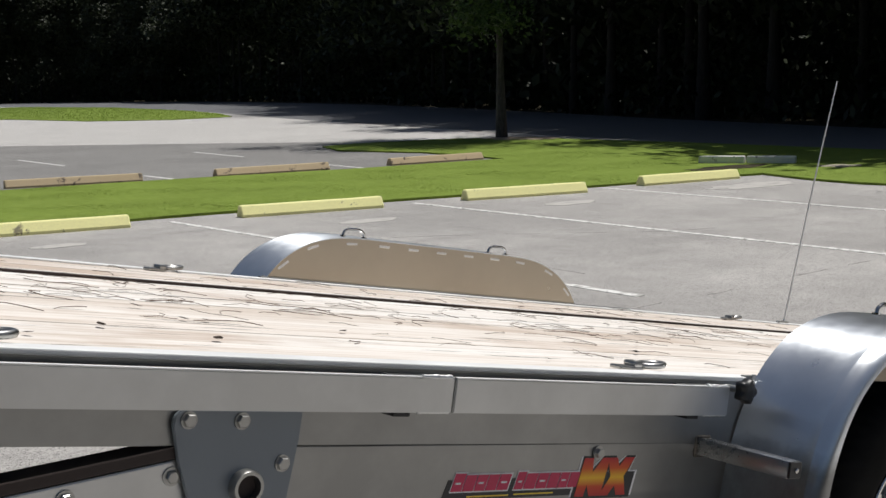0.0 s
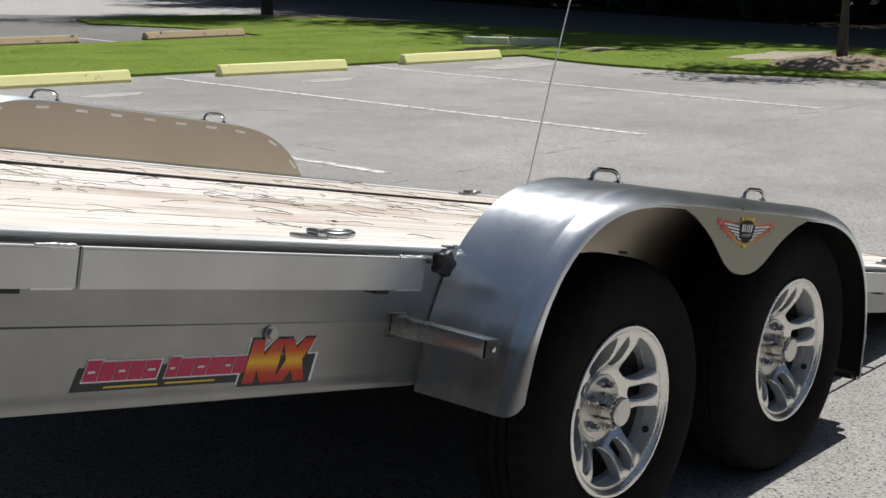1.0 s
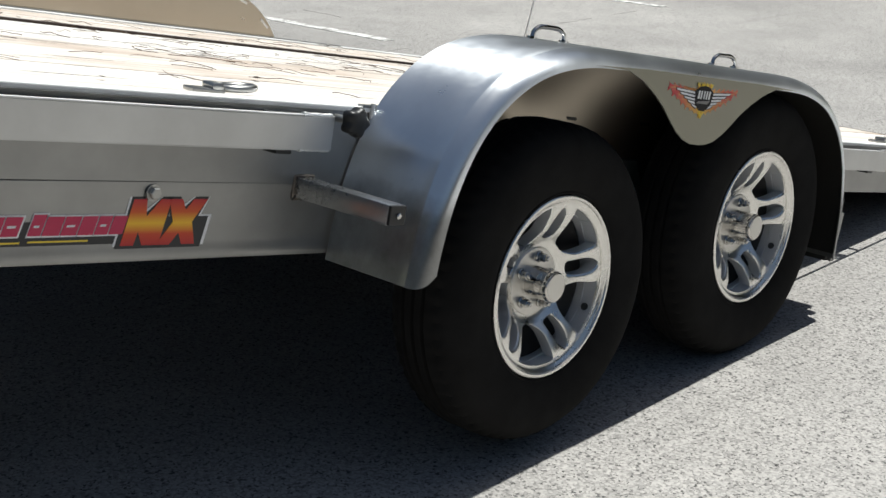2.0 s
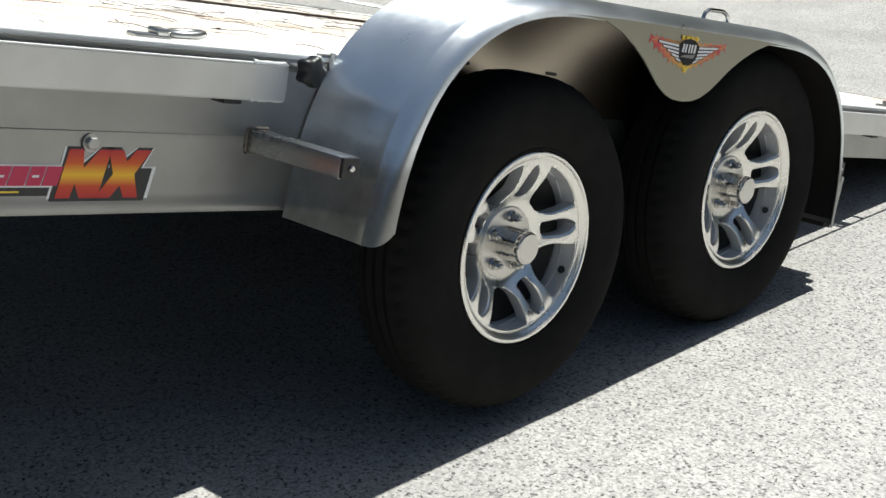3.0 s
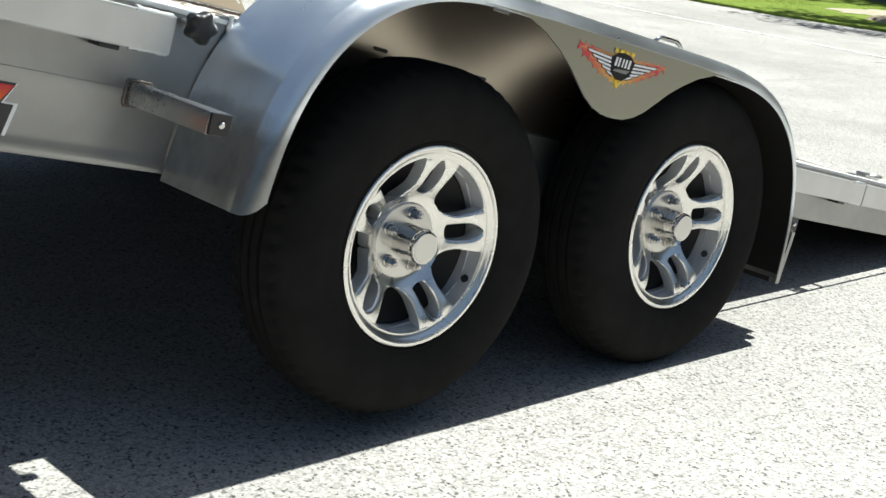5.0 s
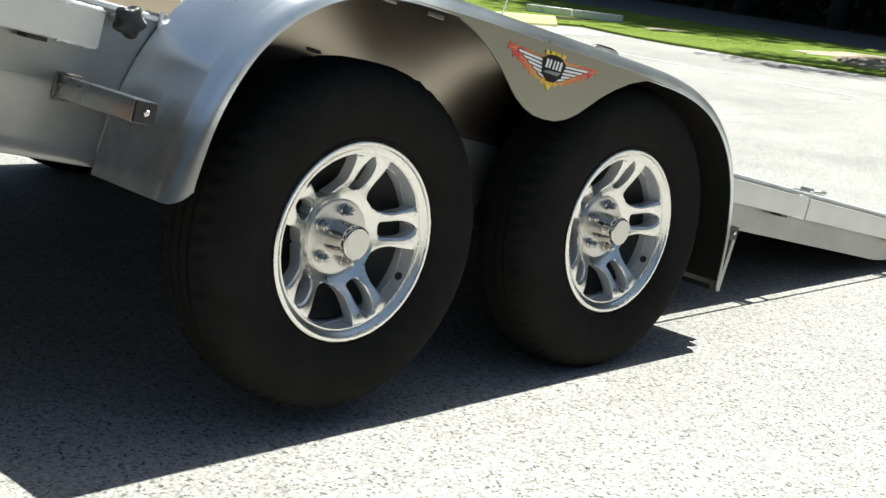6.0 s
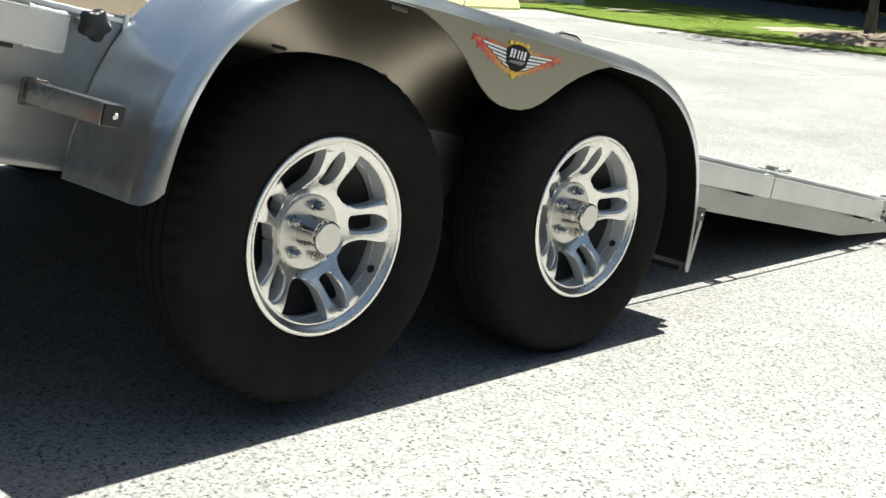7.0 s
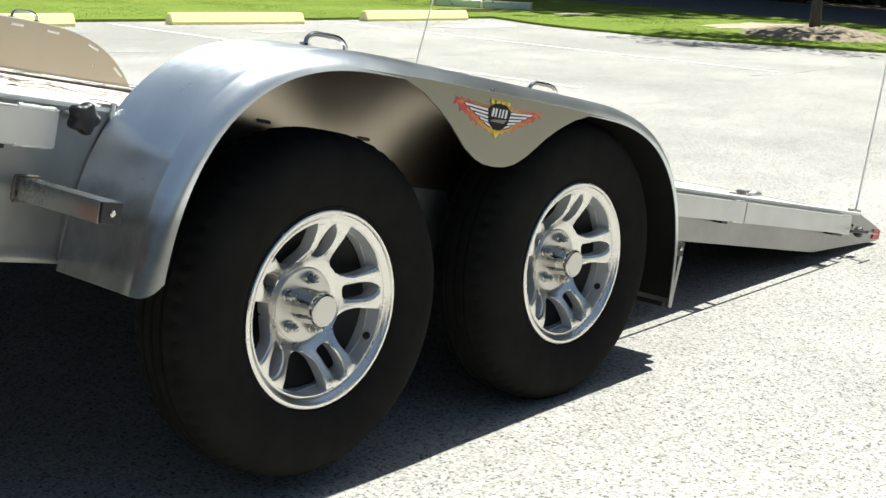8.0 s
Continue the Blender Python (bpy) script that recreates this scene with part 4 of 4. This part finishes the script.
box(bm, -2.6, 0.03, YN - 0.003, YN + 0.055, 0.0025, 0.024, 0.003)
part("top_rail", bm, dark_steel, tong)
bm = bmesh.new()
box(bm, -2.6, 0.04, YF - 0.052, YF - 0.002, -0.13, 0.0, 0.004)
part("tongue_beam", bm, alu, tong)
bm = bmesh.new()
box(bm, -2.6, -2.54, YN + 0.052, YF - 0.052, -0.12, -0.01, 0.004)
part("cross_beam", bm, alu, tong)
for s, h in ((-0.012, -0.027), (-0.2, -0.026), (-0.48, -0.03)):
    bm = bmesh.new()
    hexbolt(bm, s, YN + 0.002, h, 0.0115, 0.01, 0.0165)
    part("bolt", bm, steel, tong)
bm = bmesh.new()
hexbolt(bm, -0.918, YN - 0.001, 0.163, 0.0115, 0.012, 0.0155)
part("bolt", bm, steel, trailer)


# ---- tie-down rings on the deck ----
def deck_ring(s, y, turn, parent):
    ob = new("tie_down")
    ob.parent = parent
    ob.matrix_basis = pose(s, y, HD, 0, 0, turn)
    tagged(ob, "folded steel tie-down ring on its bracket")
    bm = bmesh.new()
    box(bm, -0.07, 0.0, -0.02, 0.02, -0.001, 0.008, 0.003)
    box(bm, -0.03, -0.004, -0.022, 0.022, 0.006, 0.02, 0.006)
    part("bracket", bm, steel, ob)
    bm = bmesh.new()
    pts = []
    for k in range(17):
        a = math.tau * k / 16
        pts.append((0.034 + 0.036 * math.cos(a), 0.024 * math.sin(a), 0.013 + 0.003 * math.cos(a)))
    sweep(bm, pts, 0.0075, 8, cap=False)
    part("ring", bm, steel, ob, smooth=50)
    return ob


for s in (-2.3, -0.735, 2.31):
    deck_ring(s, YN + 0.075, -8, trailer)
for s in (-0.86, 2.31):
    deck_ring(s, YF - 0.07, 5, trailer)

# ---- tail: markers, whips, knob ----
for far in (False, True):
    bm = bmesh.new()
    a, b = yspan(YN - 0.005, YN + 0.053, far)
    box(bm, S_REAR - 0.065, S_REAR + 0.004, a, b, 0.244, 0.284, 0.002)
    part("marker_lamp", bm, red_lens, trailer, "red reflector at the tail")
    c = side(YN + 0.02, far)
    bm = bmesh.new()
    s0 = S_EDGE if not far else 2.82
    box(bm, s0 - 0.05, s0 + 0.03, c - 0.012, c + 0.012, HD, HD + 0.012, 0.003)
    stub = part("whip_bracket", bm, steel, trailer)
    bm = bmesh.new()
    lean = 0.03 if not far else 0.14
    sweep(bm, [(s0, c, HD + 0.005), (s0 + lean * 0.65, c, HD + 0.66), (s0 + lean * 1.4, c, HD + 1.32)], [0.0045, 0.004, 0.0035], 8)
    part("whip_rod", bm, Mat("white_fibreglass", 0.4, 0, (0.75, 0.75, 0.73)).m, stub, "thin white fibreglass marker rod", smooth=60)
    if not far:
        bm = bmesh.new()
        sweep(bm, [(3.04, YN - 0.002, 0.262), (3.04, YN - 0.05, 0.272), (3.03, YN - 0.105, 0.275)], 0.006, 8)
        sweep(bm, [(2.99, YN - 0.105, 0.277), (3.08, YN - 0.108, 0.275)], 0.0055, 8)
        part("latch_pin", bm, steel, trailer, "small steel pull pin with a cross handle", smooth=50)
        star_knob(3.07, 0.268, YN - 0.03, trailer, 0.022)
        bm = bmesh.new()
        sweep(bm, [(2.99, YN - 0.006, 0.24), (3.0, YN - 0.02, 0.285), (3.04, YN - 0.02, 0.29), (3.05, YN - 0.006, 0.25)], 0.006, 8)
        part("latch_loop", bm, chrome, trailer, smooth=50)


# ---- wheels ----
def wheel_parts(top, base_angle):
    # tyre
    bm = bmesh.new()
    RT = 0.360
    lathe(bm, [(0.203, 0.012), (0.209, 0.002), (0.213, -0.001), (0.2155, 0.0005), (0.222, -0.003), (0.25, -0.010), (0.285, -0.013), (0.312, -0.011), (0.33, -0.003), (0.344, 0.011), (0.353, 0.022), (0.357, 0.03), (RT - 0.0005, 0.044), (RT, 0.058), (RT - 0.009, 0.060), (RT - 0.009, 0.067), (RT, 0.069), (RT + 0.0005, 0.086), (RT - 0.009, 0.088), (RT - 0.009, 0.095), (RT, 0.097), (RT, 0.113), (RT - 0.009, 0.115), (RT - 0.009, 0.122), (RT, 0.124), (RT - 0.002, 0.138), (0.357, 0.146), (0.353, 0.154), (0.335, 0.172), (0.285, 0.184), (0.24, 0.18), (0.209, 0.168), (0.203, 0.158)], 180)
    # shoulder lugs: every third slice of the two shoulders is cut back
    for v in bm.verts:
        r = math.hypot(v.co.x, v.co.z)
        k = round(math.atan2(v.co.z, v.co.x) / math.tau * 180) % 3
        if r > 0.343 and k == 0 and (0.018 < v.co.y < 0.052 or 0.128 < v.co.y < 0.16):
            v.co.x *= (r - 0.007) / r
            v.co.z *= (r - 0.007) / r
    tyre = part("tyre", bm, rubber, top, "black radial trailer tyre", smooth=35)
    # rim lip, and the silver barrel behind it
    bm = bmesh.new()
    lathe(bm, [(0.2075, 0.008), (0.2065, 0.001), (0.204, -0.001), (0.1985, -0.001), (0.1965, 0.003), (0.193, 0.0045), (0.1905, 0.007), (0.1865, 0.0095), (0.1845, 0.010), (0.1842, 0.016), (0.19, 0.022), (0.2, 0.02)], 96)
    part("rim", bm, wheel_face, top, "machined alloy rim lip", smooth=30)
    bm = bmesh.new()
    lathe(bm, [(0.1843, 0.0155), (0.183, 0.03), (0.1815, 0.06), (0.174, 0.09), (0.172, 0.16), (0.2, 0.165), (0.2, 0.15), (0.184, 0.13), (0.19, 0.05)], 96)
    barrel = part("barrel", bm, wheel_pocket, top, "silver painted wheel barrel", smooth=35)
    # drum flared into a near-black backing: shade behind the spokes in its colour
    bm = bmesh.new()
    lathe(bm, [(0.0001, 0.1), (0.12, 0.098), (0.15, 0.084), (0.172, 0.064), (0.177, 0.066), (0.177, 0.2), (0.0001, 0.2)], 48)
    part("brake_drum", bm, wheel_dark, top, smooth=30)
    # spokes: five pairs of arms that flare to the rim

    def ease(u):
        u = max(0.0, min(1.0, u))
        return u * u * (3 - 2 * u)

    R0, R1, Q0, Q1 = 0.0975, 0.1815, 0.1015, 0.1765

    def arm(r):
        """Half angles of slot and window edge at a radius, in degrees."""
        slot, wide = 0.0, 36.0
        v = (r - Q0) / (Q1 - Q0)
        if 0 < v < 1:
            slot = 8.6 * min(1.0, v / 0.07) ** 0.5 * (1 - max(0.0, (v - 0.07) / 0.93) ** 2.6) ** 0.75
        u = (r - R0) / (R1 - R0)
        if 0 < u < 1:
            base = 15.2 + 2.6 * (1 - u) ** 2
            e = min(1.0, u / 0.42)
            wide = 36.0 - (36.0 - base) * (1 - (1 - e) ** 2.3) ** 0.5
            if u > 0.975:
                wide += (36.0 - wide) * (1 - (1 - ((u - 0.975) / 0.025) ** 3) ** 0.5)
        return slot, wide

    radii = [0.074, 0.08, 0.087, 0.092, 0.0965]
    radii += [R0 + (R1 - R0) * (0.5 - 0.5 * math.cos(math.pi * i / 34)) for i in range(35)]
    radii += [0.1822, 0.1838, 0.1855]

    def depth(r, edge):
        d = 0.064 - 0.024 * ease((r - 0.074) / 0.054) - 0.0285 * ease((r - 0.095) / 0.085)
        return d + 0.0035 * edge ** 5

    COLS = 8
    face, walls = bmesh.new(), bmesh.new()
    for k in range(5):
        mid = base_angle + 72 * k
        for sign in (1, -1):
            front, rear, lead = [], [], []
            for r in radii:
                s, w = arm(r)
                rowf, rowl, rowb = [], [], []
                for c in range(COLS + 1):
                    u = c / COLS
                    ang = radians(mid + sign * (s + (w - s) * u))
                    open_s, open_w = s > 0.3, w < 35.8
                    edge = abs(2 * u - 1) if (open_s and open_w) else (u if open_w else (1 - u if open_s else 0))
                    d = depth(r, edge)
                    rowf.append(face.verts.new((r * math.cos(ang), d, r * math.sin(ang))))
                    if c in (0, COLS):
                        rowl.append(walls.verts.new((r * math.cos(ang), d, r * math.sin(ang))))
                        tuck = radians(sign * (1.2 if c == 0 else -1.2))
                        rowb.append(walls.verts.new((r * math.cos(ang + tuck), d + 0.034, r * math.sin(ang + tuck))))
                front.append(rowf)
                lead.append(rowl)
                rear.append(rowb)
            for i in range(len(radii) - 1):
                for c in range(COLS):
                    face.faces.new((front[i][c], front[i + 1][c], front[i + 1][c + 1], front[i][c + 1]))
                for c in (0, 1):
                    walls.faces.new((lead[i][c], rear[i][c], rear[i + 1][c], lead[i + 1][c]))
                walls.faces.new((rear[i][0], rear[i][1], rear[i + 1][1], rear[i + 1][0]))
    bmesh.ops.remove_doubles(face, verts=face.verts, dist=0.0002)
    spokes = part("spokes", face, wheel_face, top, "five pairs of machined alloy spokes", smooth=38)
    part("spoke_sides", walls, wheel_pocket, spokes, "silver painted spoke sides", smooth=38)
    # hub pad, cap, nuts, valve
    bm = bmesh.new()
    lathe(bm, [(0.0001, 0.060), (0.0735, 0.060), (0.0765, 0.0605), (0.0785, 0.063), (0.0785, 0.09), (0.0001, 0.09)], 64)
    part("hub_pad", bm, hub_face, top, smooth=30)
    bm = bmesh.new()
    lathe(bm, [(0.0001, -0.002), (0.031, -0.002), (0.0335, -0.0008), (0.035, 0.002), (0.0354, 0.012), (0.035, 0.0135), (0.0352, 0.03), (0.036, 0.058), (0.036, 0.062), (0.0001, 0.062)], 64)
    cap = part("hub_cap", bm, chrome, top, "chrome hub cap", smooth=30)
    bm = bmesh.new()
    lathe(bm, [(0.0001, -0.0028), (0.03, -0.0028), (0.0306, -0.0015), (0.0001, -0.0015)], 48)
    part("cap_disc", bm, hub_face, cap, "brushed disc face")
    for k in range(5):
        a = radians(base_angle + 72 * k)
        x, z = 0.0572 * math.cos(a), 0.0575 * math.sin(a)
        bm = bmesh.new()
        disc(bm, x, 0.054, z, 0.013, 0.0615, 20, 0.002)
        disc(bm, x, 0.038, z, 0.0098, 0.054, 6, 0.002)
        disc(bm, x, 0.031, z, 0.006, 0.039, 14, 0.002)
        part("lug_nut", bm, nut_chrome, top, smooth=30)
    a = radians(-30.5)
    bm = bmesh.new()
    sweep(bm, [(0.1845 * math.cos(a), 0.032, 0.1845 * math.sin(a)), (0.1785 * math.cos(a), 0.030, 0.1785 * math.sin(a))], [0.0095, 0.0085], 14)
    part("valve", bm, black_plastic, top, smooth=40)


def local(x, y, z):
    return trailer.matrix_basis.inverted() @ Vector((x, y, z))


for k, (x, z, angle) in enumerate(((0.0, 0.400, 5), (0.870, 0.358, 6))):
    wheel = new("wheel")
    wheel.parent = trailer
    wheel.matrix_basis = Matrix.Translation(local(x, 0.0, z)) @ trailer.matrix_basis.to_quaternion().inverted().to_matrix().to_4x4()
    tagged(wheel, "five-spoke-pair alloy wheel with a black tyre")
    wheel_parts(wheel, angle)
    far_wheel = new("wheel")
    far_wheel.parent = trailer
    far_wheel.matrix_basis = Matrix.Translation(local(x, MIRROR, z)) @ trailer.matrix_basis.to_quaternion().inverted().to_matrix().to_4x4() @ pose(0, 0, 0, 0, 0, 180)
    tagged(far_wheel, "five-spoke-pair alloy wheel with a black tyre")
    for o in list(wheel.children):
        c = o.copy()
        scene.collection.objects.link(c)
        c.parent = far_wheel
        for oo in o.children:
            cc = oo.copy()
            scene.collection.objects.link(cc)
            cc.parent = c
    bm = bmesh.new()
    p, q = local(x, 0.2, z), local(x, MIRROR - 0.2, z)
    sweep(bm, [p, q], 0.04, 16)
    part("axle", bm, dark_steel, trailer, smooth=40)


# ---- stickers: plain shapes in their colours ----
red_film = Mat("red_film", 0.35, 0, (0.56, 0.02, 0.085)).m
yellow_film = Mat("yellow_film", 0.35, 0, (0.85, 0.62, 0.05)).m
black_film = Mat("black_film", 0.3, 0, (0.012, 0.012, 0.014)).m
white_film = Mat("white_film", 0.35, 0, (0.8, 0.8, 0.8)).m


def make_fade():
    a = Mat("red_to_yellow_film", 0.35)
    sep = a.t.nodes.new("ShaderNodeSeparateXYZ")
    a.link(a.co.outputs["Generated"], sep.inputs["Vector"])
    a.color(a.ramp(sep.outputs["Z"], [(0.0, (0.5, 0.01, 0.015)), (0.25, (0.65, 0.06, 0.008)), (0.48, (0.95, 0.55, 0.02)), (0.72, (0.7, 0.1, 0.008)), (1.0, (0.52, 0.012, 0.025))]))
    return a.m


fade_film = make_fade()


def film(name, outline, y, material, parent, label=""):
    bm = bmesh.new()
    prism(bm, outline, y - 0.0006, y)
    return part(name, bm, material, parent, label)


def slant(s0, s1, h0, h1, k=0.25):
    return [(s0, h0), (s1, h0), (s1 + k * (h1 - h0), h1), (s0 + k * (h1 - h0), h1)]


yb = YN + 0.0033
sticker = film("sticker", slant(-1.352, -0.97, 0.071, 0.112, 0.35), yb, black_film, trailer, "red, black and yellow sticker of slanted blocks")
s = -1.33
for k, w in enumerate((0.03, 0.03, 0.03, 0.03, 0.032, 0, 0.026, 0.034, 0.032, 0.032, 0.028, 0.03)):
    if not w:
        s += 0.016
        continue
    h0 = 0.0885
    tall = 0.0325 if k not in (0, 6) else 0.036
    film("block_edge", slant(s - 0.003, s + w + 0.001, h0 - 0.003, h0 + tall + 0.003, 0.3), yb - 0.0008, white_film, sticker)
    film("block", slant(s - 0.0005, s + w - 0.002, h0, h0 + tall, 0.3), yb - 0.0016, red_film, sticker)
    if k % 2 == 0:
        film("block_slit", slant(s + 0.01, s + w - 0.006, h0 + 0.014, h0 + 0.018, 0.3), yb - 0.002, white_film, sticker)
    s += w + 0.001
film("caption_bar", slant(-1.285, -1.17, 0.0755, 0.0785), yb - 0.0008, yellow_film, sticker)
film("caption_bar", slant(-1.155, -1.04, 0.0765, 0.0795), yb - 0.0008, yellow_film, sticker)
film("shadow_edge", slant(-0.99, -0.792, 0.0585, 0.122, 0.22), yb - 0.0002, white_film, sticker)
film("shadow_block", slant(-0.985, -0.799, 0.0605, 0.119, 0.22), yb - 0.0009, black_film, sticker)


def leaning(u, v, s0, s1, h0=0.067, h1=0.151, k=0.24):
    """A spot of a leaning block, from its unit square."""
    h = h0 + (h1 - h0) * v
    return (s0 + (s1 - s0) * u + k * (h - h0), h)


NOTCHED = [(0, 0), (0.34, 0), (0.36, 0.3), (0.56, 0), (1, 0), (1, 1), (0.72, 1), (0.46, 0.62), (0.34, 1), (0, 1)]
WAISTED = [(0, 0), (0.34, 0), (0.5, 0.26), (0.66, 0), (1, 0), (0.76, 0.5), (1, 1), (0.64, 1), (0.5, 0.76), (0.34, 1), (0, 1), (0.26, 0.5)]
for shape, s0, s1 in ((NOTCHED, -0.974, -0.893), (WAISTED, -0.898, -0.812)):
    for name, wide, tall, lift, film_mat in (("block_edge", 0.0075, 0.008, 0.0006, white_film), ("block_rim", 0.004, 0.0045, 0.0011, black_film), ("flame_block", 0.0, 0.0, 0.0017, fade_film)):
        pts = []
        for u, v in shape:
            x, z = leaning(u, v, s0, s1)
            pts.append((x + wide * (1 if u > 0.5 else -1), z + tall * (1 if v > 0.5 else -1)))
        film(name, pts, yb - lift, film_mat, sticker)

# winged badge on the skirt
ye = -0.0312
cx, cy = 0.412, 0.451
rng = random.Random(12)
dark_film = Mat("charcoal_film", 0.5, 0, (0.009, 0.009, 0.01), 0.2).m
grey_film = Mat("grey_film", 0.4, 0, (0.22, 0.21, 0.2)).m


def make_flame():
    a = Mat("flame_film", 0.4)
    sep = a.t.nodes.new("ShaderNodeSeparateXYZ")
    a.link(a.co.outputs["Generated"], sep.inputs["Vector"])
    c = a.ramp(sep.outputs["X"], [(0.0, (0.58, 0.02, 0.045)), (0.16, (0.6, 0.06, 0.05)), (0.32, (0.66, 0.22, 0.06)), (0.5, (0.78, 0.5, 0.04)), (0.68, (0.66, 0.22, 0.06)), (0.84, (0.6, 0.06, 0.05)), (1.0, (0.58, 0.02, 0.045))])
    streak = a.noise(a.mapped((14, 14, 60)), 3.0, 3, 0.6)
    a.color(a.mix(a.ramp(streak, [(0.45, (0, 0, 0)), (0.62, (0.6, 0.6, 0.6))]), c, (0.62, 0.36, 0.12)))
    return a.m


def flame_edge(jag):
    """A winged outline with curling tongues, dipping to a point below."""
    pts = []
    n = 15
    for i in range(n):
        u = -1 + 2 * i / (n - 1)
        base = 0.017 + 0.008 * abs(u) + 0.016 * max(0, 1 - (u / 0.28) ** 2)
        tip = base + jag * rng.uniform(0.5, 1.2)
        lean = 0.045 * (1 if u > 0 else -1)
        pts += [(u - 0.02, base), (u + lean - 0.01, tip - 0.001), (u + lean, tip - 0.002), (u + 0.045, base - 0.002)]
    for i in range(n):
        u = 1 - 2 * i / (n - 1)
        base = -0.041 * (1 - abs(u)) ** 0.8 + 0.016 * abs(u) ** 2
        tip = base - jag * rng.uniform(0.5, 1.2)
        lean = 0.05 * (1 if u > 0 else -1)
        pts += [(u + 0.02, base), (u + lean + 0.01, tip + 0.001), (u + lean, tip + 0.002), (u - 0.045, base + 0.001)]
    return [(cx + 0.15 * u, cy + z) for u, z in pts]


badge = film("badge", flame_edge(0.007), ye, make_flame(), near_fender, "faded red and orange winged badge of plain shapes")
for sgn in (-1, 1):
    for k in range(5):
        z = cy + 0.012 - 0.0082 * k
        L = 0.124 - 0.019 * k
        r0 = 0.036 - 0.003 * k
        film("badge_feather", [(cx + sgn * r0, z - 0.0066), (cx + sgn * r0, z + 0.0024), (cx + sgn * (L + 0.002), z + 0.0068), (cx + sgn * (L - 0.002), z - 0.0002)][::-sgn], ye - 0.0007, dark_film, badge)
        film("badge_wing", [(cx + sgn * r0, z - 0.004), (cx + sgn * r0, z + 0.001), (cx + sgn * L, z + 0.0056), (cx + sgn * (L - 0.006), z + 0.0006)][::-sgn], ye - 0.0014, white_film, badge)
core = [(cx - 0.042, cy + 0.014), (cx - 0.022, cy + 0.026), (cx, cy + 0.029), (cx + 0.022, cy + 0.026), (cx + 0.042, cy + 0.014), (cx + 0.034, cy - 0.016), (cx + 0.012, cy - 0.03), (cx - 0.012, cy - 0.03), (cx - 0.034, cy - 0.016)]
film("badge_core", core, ye - 0.0021, dark_film, badge)
for dx, w in ((-0.024, 0.0035), (-0.013, 0.003), (0.0, 0.0025), (0.011, 0.003), (0.023, 0.0035)):
    film("badge_bar", slant(cx + dx - w, cx + dx + w, cy - 0.002, cy + 0.017, 0.08), ye - 0.0028, white_film, badge)
film("badge_bar", [(cx - 0.03, cy - 0.013), (cx + 0.02, cy - 0.014), (cx + 0.03, cy - 0.005), (cx - 0.02, cy - 0.008)], ye - 0.0028, grey_film, badge)
film("badge_point", [(cx - 0.013, cy - 0.032), (cx, cy - 0.049), (cx + 0.013, cy - 0.032), (cx + 0.006, cy - 0.031), (cx, cy - 0.038), (cx - 0.006, cy - 0.031)], ye - 0.0021, yellow_film, badge)
for dx in (-0.03, -0.012, 0.008, 0.028):
    film("badge_tip", [(cx + dx - 0.005, cy + 0.029 - 0.1 * abs(dx)), (cx + dx + 0.005, cy + 0.029 - 0.1 * abs(dx)), (cx + dx + 0.006, cy + 0.035), (cx + dx + 0.001, cy + 0.032), (cx + dx - 0.004, cy + 0.037)], ye - 0.0021, yellow_film, badge)

# ---- needles, twigs and dead leaves on the deck ----
needle_mat = Mat("dry_needles", 0.8, 0, (0.09, 0.055, 0.03)).m
leaf_mat = Mat("dead_leaves", 0.8, 0, (0.06, 0.04, 0.028)).m


def litter():
    rng = random.Random(77)
    bm = bmesh.new()
    M = trailer.matrix_basis
    for _ in range(250):
        s, y = (rng.uniform(-3.6, 2.9), rng.uniform(0.36, 2.4)) if rng.random() < 0.55 else (rng.gauss(-0.9, 1.0), rng.gauss(1.35, 0.28))
        a = rng.gauss(0, 0.5) + (math.pi if rng.random() < 0.5 else 0)
        L = rng.uniform(0.05, 0.2)
        c = rng.uniform(-1.6, 1.6)
        pts = []
        for k in range(5):
            u = k / 4
            pts.append(M @ Vector((s + L * u * math.cos(a + c * u), y + L * u * math.sin(a + c * u), HD + 0.0015 + 0.006 * math.sin(math.pi * u) * rng.random())))
        sweep(bm, pts, rng.uniform(0.0005, 0.001), 4)
    return tagged(part("pine_needles", bm, needle_mat), "scattered brown pine needles on the deck", "pine needles", kind="stuff")


litter()


def dead_leaf(s, y, turn, size, k):
    bm = bmesh.new()
    v = []
    for i in range(6):
        u = i / 5
        w = 0.32 * math.sin(math.pi * min(1, u * 0.95 + 0.03)) ** 0.8
        lift = 0.25 * (u - 0.3) ** 2
        v.append((bm.verts.new((u - 0.5, -w, lift + 0.12 * w)), bm.verts.new((u - 0.5, 0, lift)), bm.verts.new((u - 0.5, w, lift + 0.16 * w))))
    for a, b in zip(v, v[1:]):
        bm.faces.new((a[0], b[0], b[1], a[1]))
        bm.faces.new((a[1], b[1], b[2], a[2]))
    bmesh.ops.solidify(bm, geom=list(bm.faces), thickness=0.02)
    ob = part("dead_leaf", bm, leaf_mat)
    ob.matrix_basis = trailer.matrix_basis @ pose(s, y, HD + 0.002, 0, 0, turn) @ Matrix.Diagonal((size, size, size, 1))
    return tagged(ob, "curled brown dead leaf on the deck", "leaf", "dead leaves on deck")


rng = random.Random(31)
for k in range(44):
    dead_leaf(rng.uniform(-2.6, 2.2), rng.uniform(0.4, 2.35), rng.uniform(0, 360), rng.uniform(0.012, 0.034), k)
